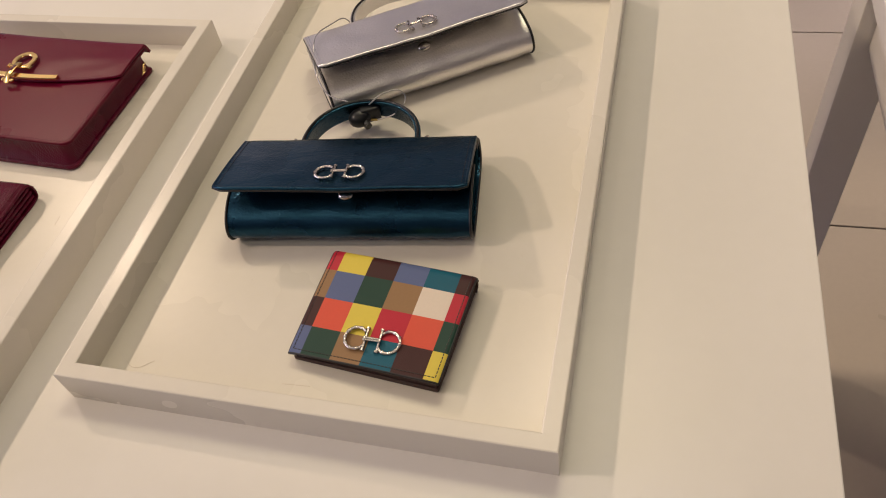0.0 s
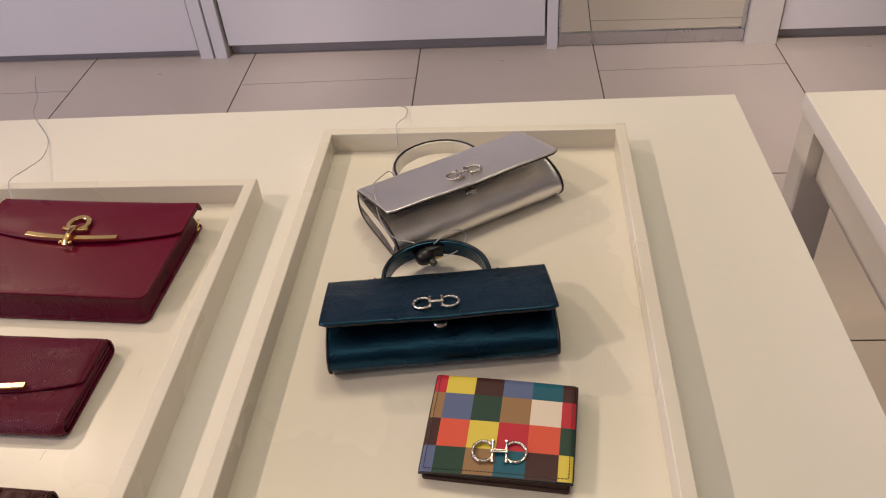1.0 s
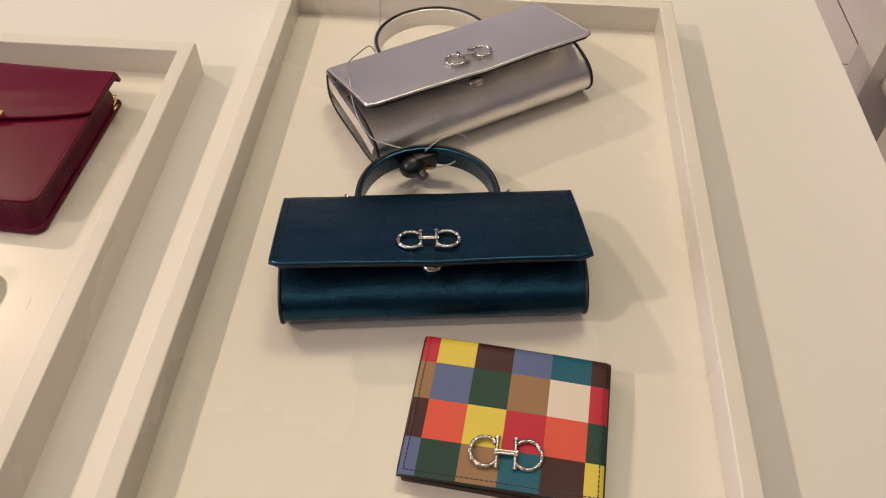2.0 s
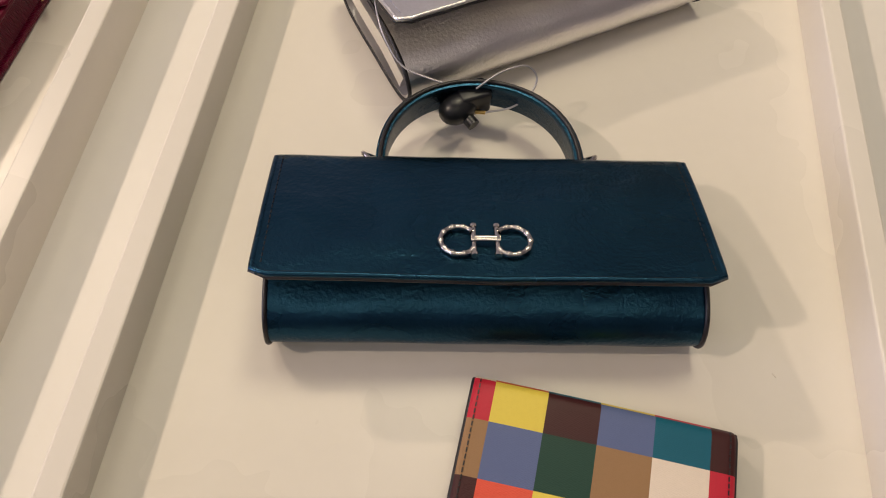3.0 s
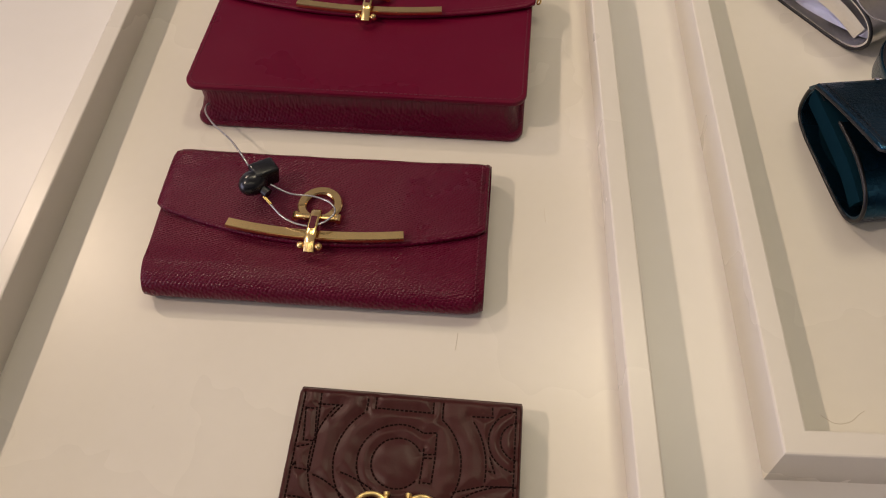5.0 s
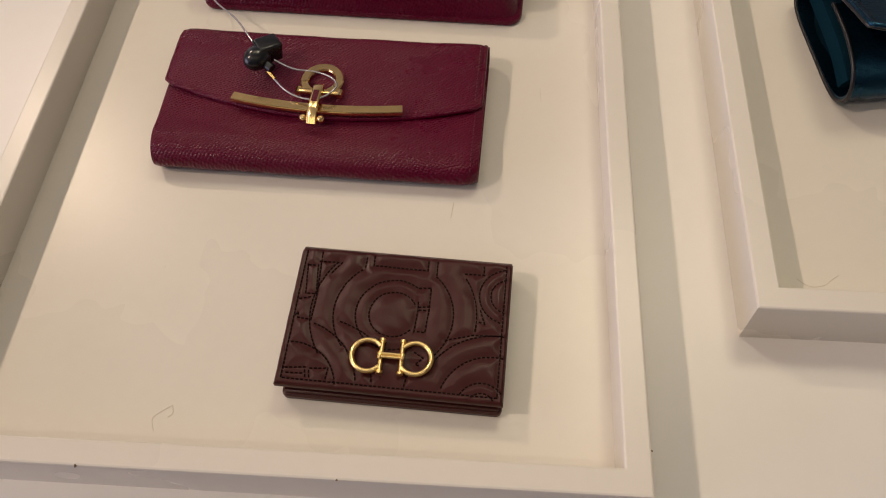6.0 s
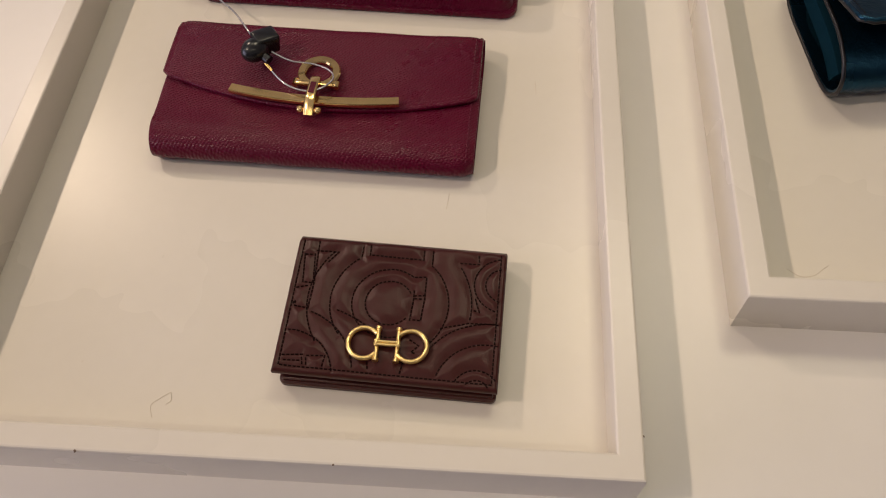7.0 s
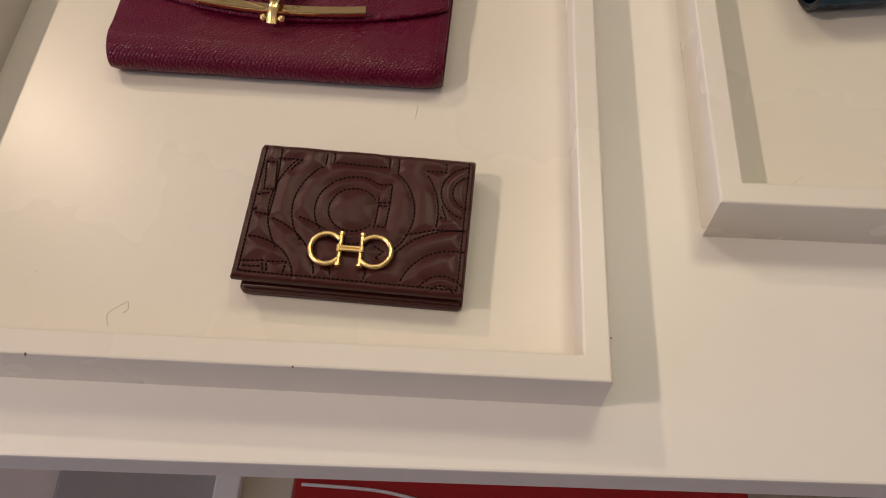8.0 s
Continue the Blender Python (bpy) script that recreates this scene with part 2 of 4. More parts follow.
def stitches(path, pitch=0.0032, length=0.002, r=0.00028, bm=None):
    """A row of small thread dashes that follow a path."""
    bm = bm or bmesh.new()
    run, nxt = 0.0, pitch * 0.5
    for a, b in zip(path, path[1:]):
        step = (b - a).length
        if step < 1e-7:
            continue
        d = (b - a) / step
        while nxt <= run + step:
            c = a + d * (nxt - run)
            sweep([c - d * length / 2, c - d * length * 0.25, c + d * length * 0.25, c + d * length / 2],
                  [(r, -r * 0.3), (r * 0.6, r * 0.8), (-r * 0.6, r * 0.8), (-r, -r * 0.3)], bm=bm)
            nxt += pitch
        run += step
    return bm


def band(profile, x0, x1, thick, steps=1, wobble=0.0):
    """A sheet that follows a profile of (y, z), thick towards its left-hand side, from x0 to x1."""
    n = len(profile)
    inner = []
    for i in range(n):
        (ya, za), (yb, zb) = profile[max(i - 1, 0)], profile[min(i + 1, n - 1)]
        d = math.hypot(yb - ya, zb - za) or 1
        inner.append((profile[i][0] - (zb - za) / d * thick, profile[i][1] + (yb - ya) / d * thick))
    loop = list(profile) + inner[::-1]
    bm = bmesh.new()
    rings = []
    for s in range(steps + 1):
        x = x0 + (x1 - x0) * s / steps
        rings.append([bm.verts.new((x, y, z + wobble * noise.noise((x * 30, y * 30, z * 30)))) for y, z in loop])
    m = len(loop)
    for a, b in zip(rings, rings[1:]):
        for k in range(m):
            bm.faces.new((a[k], a[(k + 1) % m], b[(k + 1) % m], b[k]))
    for ring in (rings[0][::-1], rings[-1]):
        for k in range(n - 1):
            bm.faces.new((ring[k], ring[k + 1], ring[m - 2 - k], ring[m - 1 - k]))
    return bm


# ---- setting ----
def slab_object(name, bm, mat, label, category, kind="structure", m=None, smooth=None):
    ob = new(name, mesh_of(name, bm, mat, smooth=smooth))
    if m is not None:
        ob.matrix_world = m
    return tagged(ob, label, category, kind=kind)


X0, X1, Y0, Y1 = -4.2455, 4.7095, -4.525, 2.675
floor = slab_object("floor", box(X0, X1, Y0, Y1, -0.06, -0.004), GROUT, "dark grout bed under beige porcelain floor tiles", "floor", m=ROOM)
slab_object("ceiling", box(X0 - 0.2, X1 + 0.2, Y0 - 0.2, Y1 + 0.2, CEIL, CEIL + 0.1), CEILING, "plain white painted shop ceiling", "ceiling", m=ROOM)
slab_object("wall_north", box(X0, X1, Y1, Y1 + 0.12, 0, CEIL), WALLPAINT, "plain warm white wall behind the cabinets", "wall", m=ROOM)
slab_object("wall_west", box(X0 - 0.12, X0, Y0, Y1 + 0.12, 0, CEIL), WALLPAINT, "plain warm white shop wall", "wall", m=ROOM)
slab_object("wall_east", box(X1, X1 + 0.12, Y0, Y1 + 0.12, 0, CEIL), WALLPAINT, "plain warm white shop wall", "wall", m=ROOM)
slab_object("wall_south", box(X0 - 0.12, X1 + 0.12, Y0 - 0.12, Y0, 0, CEIL), BOUNCE_DAMPER, "plain unseen wall, dark taupe to cut bounced light", "wall", m=ROOM)


# ---- tables ----
def parsons_table(name, m, w, d, label):
    """White table: top slab, four corner legs, recessed aprons. Origin at the floor under the far-left corner; x right, y away."""
    t = thing(name, m, label, "table", "white display tables")
    part("tabletop", box(0, w, -d, 0, TOP - 0.025, TOP, 0.0012), LACQUER, t)
    leg = 0.046
    for x in (0.002, w - leg - 0.002):
        for y in (-d + 0.002, -leg - 0.002):
            part("leg", box(x, x + leg, y, y + leg, 0, TOP - 0.0252, 0.0012), LACQUER, t)
    a, b = TOP - 0.095, TOP - 0.0252
    part("apron", box(leg + 0.004, w - leg - 0.004, -0.040, -0.018, a, b, 0.001), LACQUER, t)
    part("apron", box(leg + 0.004, w - leg - 0.004, -d + 0.018, -d + 0.040, a, b, 0.001), LACQUER, t)
    part("apron", box(0.018, 0.040, -d + leg + 0.004, -leg - 0.004, a, b, 0.001), LACQUER, t)
    part("apron", box(w - 0.040, w - 0.018, -d + leg + 0.004, -leg - 0.004, a, b, 0.001), LACQUER, t)
    return t


parsons_table("display_table", ROOM @ pose(-0.945, 0.592, 0), 1.446, 0.7105, "white lacquered display table carrying two cream trays of handbags")
parsons_table("display_table", ROOM @ pose(0.583, 0.590, 0), 1.20, 0.7155, "empty white lacquered display table beside the handbag table")


# ---- trays ----
def display_tray(m, w, d, label, chips, scuffs):
    k = 0.0118
    t = thing("display_tray", m, label, "tray", "cream display trays")
    h = TRAY_H
    part("base_panel", box(k - 0.003, w - k + 0.003, k - 0.003, d - k + 0.003, 0.0005, BED - TOP), TRAYPAINT, t)
    # walls mitred at the corners
    def wall(a, b, c, e):
        bm = bmesh.new()
        lo = [bm.verts.new((x, y, 0)) for x, y in (a, b, c, e)]
        hi = [bm.verts.new((x, y, h)) for x, y in (a, b, c, e)]
        bm.faces.new(lo[::-1]); bm.faces.new(hi)
        for i in range(4):
            bm.faces.new((lo[i], lo[(i + 1) % 4], hi[(i + 1) % 4], hi[i]))
        edges = [e2 for e2 in bm.edges if abs(e2.verts[0].co.z - h) < 1e-6 and abs(e2.verts[1].co.z - h) < 1e-6 and (e2.verts[0].co - e2.verts[1].co).length > 0.1]
        bmesh.ops.bevel(bm, geom=edges, offset=0.0011, segments=2, affect="EDGES", profile=0.5)
        return bm
    part("tray_wall", wall((0, 0), (w, 0), (w - k, k), (k, k)), TRAYPAINT, t)
    part("tray_wall", wall((w, 0), (w, d), (w - k, d - k), (w - k, k)), TRAYPAINT, t)
    part("tray_wall", wall((w, d), (0, d), (k, d - k), (w - k, d - k)), TRAYPAINT, t)
    part("tray_wall", wall((0, d), (0, 0), (k, k), (k, d - k)), TRAYPAINT, t)
    for pts in scuffs:
        part("scuff", tube(smooth_line([(x, y, BED - TOP + 0.0001) for x, y in pts], per=6), 0.00016, 5), SCRATCH, t, "fine hairline scuff")
    for x, y, z, sx, sy, sz in chips:
        bm = bmesh.new()
        bmesh.ops.create_icosphere(bm, subdivisions=1, radius=1)
        bmesh.ops.transform(bm, matrix=Matrix.LocRotScale((x, y, z), Euler((0, 0, x * 50)), (sx, sy, sz)), verts=bm.verts)
        part("paint_chip", bm, CHIP, t, "small chip of bare wood in the paint")
    return t


display_tray(pose(-0.0005, -0.001, TOP), 0.3408, 0.4930, "shallow cream painted wooden tray holding three bags", [(0.3393, 0.26, 0.0302, 0.0003, 0.0012, 0.0006)],
             [[(0.030, 0.030), (0.036, 0.026), (0.043, 0.027), (0.048, 0.031), (0.051, 0.033)], [(0.292, 0.16), (0.2935, 0.158)], [(0.15, 0.03), (0.17, 0.031)]])
display_tray(pose(-0.3885, -0.0915, TOP, 0, 0, 0.25), 0.3357, 0.4862, "shallow cream painted wooden tray holding burgundy and brown wallets",
             [(0.0925, 0.0005, 0.0303, 0.0010, 0.0008, 0.0007), (0.0915, 0.0003, 0.0285, 0.0006, 0.0004, 0.0008), (0.205, 0.0005, 0.0304, 0.0008, 0.0007, 0.0005),
              (0.070, 0.0112, 0.0302, 0.0007, 0.0005, 0.0004), (0.3350, 0.02, 0.0303, 0.0005, 0.0016, 0.0005)],
             [[(0.112, 0.024), (0.110, 0.030), (0.114, 0.034), (0.118, 0.037)], [(0.118, 0.037), (0.119, 0.033), (0.117, 0.031)], [(0.243, 0.148), (0.244, 0.158)], [(0.291, 0.232), (0.2905, 0.242)], [(0.07, 0.05), (0.0705, 0.051)]])


# ---- bags ----
def swell(t, w, k):
    """Thickens a thing towards its left end, where its layers lie less tightly."""
    done = set()
    for ob in t.children_recursive:
        if ob.data and ob.data not in done:
            done.add(ob.data)
            for v in ob.data.vertices:
                v.co.z *= 1 + k * (1 - v.co.x / w)
    return t


def double_ring(parent, m, length, material, label, r_wire=0.00125, ridged=0.0):
    """Buckle of two open rings back to back: each ring ends in an upright bar, and a short rail links the bars. ridged: depth of the bamboo-like nodes."""
    buckle = None
    s = length / 0.0375
    for sx in (-1, 1):
        count = 72
        pts = [Vector((sx * (0.0112 - 0.0076 * math.cos(radians(40 + 280 * k / count))), 0.0078 * math.sin(radians(40 + 280 * k / count)), 0)) for k in range(count + 1)]
        bm = bmesh.new()
        rings = []
        for i, p in enumerate(pts):
            d = (pts[min(i + 1, count)] - pts[max(i - 1, 0)]).normalized()
            side = d.cross(Vector((0, 0, 1)))
            r = r_wire * (1 + ridged * (abs(math.cos(math.pi * 8 * i / count)) ** 6 - 0.25))
            rings.append([bm.verts.new(p + side * (r * math.cos(a)) + Vector((0, 0, r * math.sin(a)))) for a in [2 * math.pi * k / 10 for k in range(10)]])
        for a, b in zip(rings, rings[1:]):
            for k in range(10):
                bm.faces.new((a[k], a[(k + 1) % 10], b[(k + 1) % 10], b[k]))
        for e in (0, -1):
            p = pts[e]
            merge(bm, tube([Vector((sx * 0.0049, p.y, 0)), p], r_wire * 0.95, 8))
        merge(bm, tube([Vector((sx * 0.0049, y, 0)) for y in (-0.0083, -0.0080, 0, 0.0080, 0.0083)], r_wire * 0.85, 10))
        for y in (-0.0080, 0.0080):
            merge(bm, tube([Vector((sx * 0.0049, y - 0.0007, 0)), Vector((sx * 0.0049, y + 0.0007, 0))], r_wire * 1.25, 10))
        bmesh.ops.transform(bm, matrix=m @ Matrix.Diagonal((s, s, s, 1)), verts=bm.verts)
        if buckle is None:
            buckle = part("buckle", bm, material, parent, label, smooth=50)
        else:
            part("ring", bm, material, buckle, smooth=50)
    # the link: two slim rails with a collar at each end
    bar = tube([Vector((-0.0062, -0.0007, 0.0012)), Vector((0.0062, -0.0007, 0.0012))], 0.0008, 8)
    merge(bar, tube([Vector((-0.0062, 0.0008, 0.0012)), Vector((0.0062, 0.0008, 0.0012))], 0.0008, 8))
    for x in (-0.0060, 0.0046):
        merge(bar, box(x, x + 0.0014, -0.0019, 0.0019, -0.0008, 0.0022, 0.0004))
    bmesh.ops.transform(bar, matrix=m @ Matrix.Diagonal((s, s, s, 1)), verts=bar.verts)
    part("crossbar", bar, material, buckle, smooth=50)
    return buckle


def top_handle_bag(m, leather, lining, strap_edge, label, thread, pocket, slump=(0.0, 0.0, 0.0)):
    """Long flap bag with an arched handle, lying on its back. slump: how far the back edge has settled forwards and down, and the buckle along the flap. Origin: back-left end on the tray; x along it, y away, z up."""
    w = 0.1887
    near, low, drop = slump
    t = thing("top_handle_bag", m, label, "handbag", "metallic top handle bags")
    # outer shell: up the back, along the bottom and round the front to under the flap
    prof = smooth_line([(0, -0.012 - near, 0.0345 - low), (0, 0.0015 - near, 0.0325 - low), (0, 0.0062 - near, 0.020), (0, 0.0035, 0.0065), (0, -0.010, 0.0012), (0, -0.040, 0.0008),
                        (0, -0.066, 0.0012), (0, -0.0795, 0.0045), (0, -0.0862, 0.0135), (0, -0.0835, 0.0235), (0, -0.0745, 0.0305), (0, -0.058, 0.0350), (0, -0.035, 0.0355)], per=6)
    profile = [(p.y, p.z) for p in prof]
    part("body", band(profile, 0.0008, w - 0.0008, -0.0022, steps=40, wobble=0.0022), leather, t, smooth=60)
    for x, s in ((0.0008, 1), (w - 0.0008, -1)):
        part("piping", tube([Vector((x, y, z)) for y, z in profile], 0.00115, 8, up=Vector((1, 0, 0))), strap_edge, t, "dark painted leather edge", smooth=60)
        # folded side gusset, set in from the end
        inside = [(y * 0.97 - 0.0012, 0.0018 + z * 0.93) for y, z in profile]
        bm = bmesh.new()
        xs = x + s * 0.010
        vs = [bm.verts.new((xs + s * 0.004 * math.sin(y * 60), y, z)) for y, z in inside]
        c = bm.verts.new((xs + s * 0.007, -0.04, 0.018))
        for a, b in zip(vs, vs[1:]):
            bm.faces.new((a, b, c))
        bm.faces.new((vs[-1], vs[0], c))
        bmesh.ops.solidify(bm, geom=bm.faces[:], thickness=0.0012)
        part("side_gusset", bm, lining, t)
        leaf = smooth_line([(xs - s * 0.006, -0.004, 0.026), (xs - s * 0.0068, -0.030, 0.0265), (xs - s * 0.006, -0.058, 0.0235), (xs - s * 0.005, -0.078, 0.0165)], per=5)
        part("inner_pocket", sweep(leaf, [(0.006, -0.0055), (0.0066, 0), (0.006, 0.0055), (-0.004, 0.0055), (-0.0046, 0), (-0.004, -0.0055)]), pocket, t, smooth=50)
    # flap: from the back edge, lifting off the body towards its front edge
    cols, rows = 90, 22
    bm = bmesh.new()
    def at(u, v):
        y = 0.0055 - near * (1 - v) - v * 0.0818
        z = 0.0305 + 0.0075 * min(1, v / 0.08) + 0.0195 * max(0, (v - 0.06) / 0.94) ** 0.9 + 0.0012 * math.sin(v * 3.1)
        z -= low * (1 - v) + 0.0018 * u * v
        x = -0.0004 + u * (w - 0.0012)
        # rounded front corners
        side = min(u, 1 - u) * w
        if side < 0.004:
            y += 0.0022 * (v ** 4) * (1 - side / 0.004) ** 2
        z += 0.0006 * noise.noise((x * 40, y * 40, 0.3)) - 0.0013 * v * math.exp(-((u - 0.5) / 0.16) ** 2)
        return Vector((x, y, z))
    grid = [[bm.verts.new(at(i / cols, j / rows)) for i in range(cols + 1)] for j in range(rows + 1)]
    for j in range(rows):
        for i in range(cols):
            bm.faces.new((grid[j][i], grid[j][i + 1], grid[j + 1][i + 1], grid[j + 1][i]))
    bmesh.ops.recalc_face_normals(bm, faces=bm.faces)
    bmesh.ops.solidify(bm, geom=bm.faces[:], thickness=0.0024)
    flap = part("flap", bm, leather, t, smooth=55)
    lift = Vector((0, 0, 0.0002))
    rim = [at(0, j / 20) for j in range(2, 21)] + [at(i / 30, 1) for i in range(1, 31)] + [at(1, 1 - j / 20) for j in range(1, 19)]
    part("rolled_edge", tube([p + Vector((0, 0, -0.0009)) for p in rim], 0.0013, 8), leather, flap, smooth=60)
    part("edge_paint", tube([p + Vector(((-0.0008 if p.x < 0.001 else 0.0008 if p.x > w - 0.0025 else 0), (-0.0009 if p.y < -0.0755 else 0), -0.0022)) for p in rim], 0.0010, 8), strap_edge, flap, "dark painted leather edge", smooth=60)
    seam = [at(0.018, j / 20) + lift for j in range(2, 20)]
    part("stitching", stitches(seam), thread, flap, "row of small thread stitches")
    part("stitching", stitches([at(0.982, j / 20) + lift for j in range(2, 20)]), thread, flap, "row of small thread stitches")
    # buckle on the flap
    c, fwd = at(0.492, 0.740 + drop), (at(0.492, 0.80) - at(0.492, 0.70)).normalized()
    right = Vector((1, 0, 0))
    up = right.cross(-fwd).normalized()
    mm = Matrix((right, -fwd, up)).transposed().to_4x4()
    mm.translation = c + up * 0.0019
    double_ring(t, mm, 0.0365, CHROME, "polished nickel double ring buckle", ridged=0.3)
    # push clasp under the flap
    bm = bmesh.new()
    bmesh.ops.create_uvsphere(bm, u_segments=16, v_segments=10, radius=0.0062)
    bmesh.ops.transform(bm, matrix=pose(0.497 * w, -0.064, 0.0350) @ Matrix.Diagonal((1, 0.8, 0.62, 1)), verts=bm.verts)
    part("clasp", bm, CHROME, t, "nickel push clasp", smooth=60)
    # arched handle lying behind the bag
    arc = []
    for k in range(33):
        a = math.pi * k / 32
        arc.append(Vector((0.0932 - 0.0468 * math.cos(a), -0.003 + 0.0520 * math.sin(a) ** 0.85, 0.0225 - 0.002 * math.sin(a))))
    strap = [(-0.0016, -0.0062), (-0.0012, -0.0068), (0.0012, -0.0068), (0.0016, -0.0062), (0.0016, 0.0052), (0.0026, 0.0072), (0.0022, 0.0088), (0, 0.0094), (-0.0020, 0.0088), (-0.0024, 0.0072), (-0.0016, 0.0052)]
    handle = part("handle", sweep(arc, strap), leather, t, "arched leather handle", smooth=50)
    part("edge_paint", tube([p + Vector((0, 0, 0.0094)) for p in arc], 0.0011, 8), strap_edge, handle, "dark painted leather edge", smooth=60)
    for x, s in ((0.0455, -1), (0.1408, 1)):
        part("handle_ring", tube(smooth_line([(x + s * 0.000, -0.004, 0.030), (x + s * 0.0065, 0.002, 0.0305), (x + s * 0.0065, 0.0052, 0.026), (x, 0.004, 0.0235)], closed=True, per=5), 0.0011, 8, closed=True, up=Vector((0, 1, 0.3))), CHROME, t, "nickel handle ring", smooth=60)
    return t


TEAL_M = pose(0.0577, 0.2236, BED, 0, 0, 7.2)
SILVER_M = pose(0.0626, 0.3547, BED, 0, 0, 32.9)
top_handle_bag(TEAL_M, TEAL, TEAL_IN, EDGE, "dark metallic teal leather top handle bag with nickel buckle", EDGE, TEAL_IN, (0.002, 0.0035, 0.035))
top_handle_bag(SILVER_M, SILVER, SILVER_IN, EDGE, "metallic silver leather top handle bag with nickel buckle", SILVER_IN, SILVER)


def ring_clasp(parent, m, sag):
    """Gold clasp: a curved rail along the flap's edge, a ring with a flat foot, and a tongue over the rail."""
    def put(name, bm, par, label="", smooth=40):
        bmesh.ops.transform(bm, matrix=m, verts=bm.verts)
        return part(name, bm, GOLD, par, label, smooth)
    n = 24
    line = [Vector((x, -sag * (1 - (x / 0.048) ** 2), 0.0012)) for x in [-0.048 + 0.096 * k / n for k in range(n + 1)]]
    rail = put("clasp_rail", sweep(line, [(0.0026, -0.0012), (0.0028, 0.0006), (0.0024, 0.0013), (-0.0024, 0.0013), (-0.0028, 0.0006), (-0.0026, -0.0012)]), parent, "polished gold rail")
    ring = [Vector((0.0098 * math.cos(a), 0.0197 - sag + 0.0102 * math.sin(a), 0.0030)) for a in [radians(-58 + 296 * k / 36) for k in range(37)]]
    put("clasp_ring", sweep(ring, [(0.0023, -0.0011), (0.0025, 0.0003), (0.0018, 0.0012), (-0.0018, 0.0012), (-0.0025, 0.0003), (-0.0023, -0.0011)]), rail, "gold horseshoe ring")
    foot = box(-0.0122, 0.0122, 0.0092 - sag, 0.0126 - sag, 0.0018, 0.0042, 0.0007)
    for x in (-0.0118, 0.0118):
        merge(foot, tube([Vector((x, 0.0088 - sag, 0.003)), Vector((x, 0.0130 - sag, 0.003))], 0.0016, 8))
    put("clasp_foot", foot, rail)
    tongue = smooth_line([(0, 0.0138 - sag, 0.0044), (0, 0.0110 - sag, 0.0058), (0, -0.001 - sag, 0.0058), (0, -0.0058 - sag, 0.0046), (0, -0.0112 - sag, 0.0012)], per=4)
    put("clasp_tongue", sweep(tongue, [(0.0027, -0.0008), (0.0027, 0.0006), (0.0021, 0.0011), (-0.0021, 0.0011), (-0.0027, 0.0006), (-0.0027, -0.0008)]), rail)
    inlay = box(-0.0017, 0.0017, 0.0 - sag, 0.0085 - sag, 0.0066, 0.0072, 0.0003)
    bmesh.ops.transform(inlay, matrix=m, verts=inlay.verts)
    part("clasp_inlay", inlay, BURGUNDY_D, rail, "small burgundy leather inlay")
    for x in (-0.0049, 0.0049):
        bm = bmesh.new()
        bmesh.ops.create_uvsphere(bm, u_segments=14, v_segments=8, radius=0.0021)
        bmesh.ops.translate(bm, vec=(x, -0.0082 - sag, 0.0022), verts=bm.verts)
        merge(bm, tube([Vector((x * 0.4, -0.0082 - sag, 0.0018)), Vector((x, -0.0082 - sag, 0.0020))], 0.0011, 8))
        put("clasp_stud", bm, rail)


def curved_flap(w, y_back, y_side, y_mid, z_fn, thick, short_left=0.0, corner=0.0, cols=60, rows=22):
    """A flap from the back edge whose front edge bows forwards in the middle."""
    bm = bmesh.new()
    def at(u, v):
        bow = y_side + short_left * (1 - u) ** 1.5 + (y_mid - y_side) * (1 - (2 * u - 1) ** 2)
        side = min(u, 1 - u) * w
        if side < corner:
            bow += 0.6 * corner * (1 - side / corner) ** 2
        y = y_back + (bow - y_back) * v
        x = u * w
        if short_left:      # soft left back corner
            x += 0.0050 * max(0, 1 - v / 0.30) ** 2 * max(0, 1 - u / 0.12)
        return Vector((x, y, z_fn(u, v, y)))
    grid = [[bm.verts.new(at(i / cols, j / rows)) for i in range(cols + 1)] for j in range(rows + 1)]
    for j in range(rows):
        for i in range(cols):
            bm.faces.new((grid[j][i], grid[j][i + 1], grid[j + 1][i + 1], grid[j + 1][i]))
    bmesh.ops.recalc_face_normals(bm, faces=bm.faces)
    bmesh.ops.solidify(bm, geom=bm.faces[:], thickness=thick)
    return bm, at


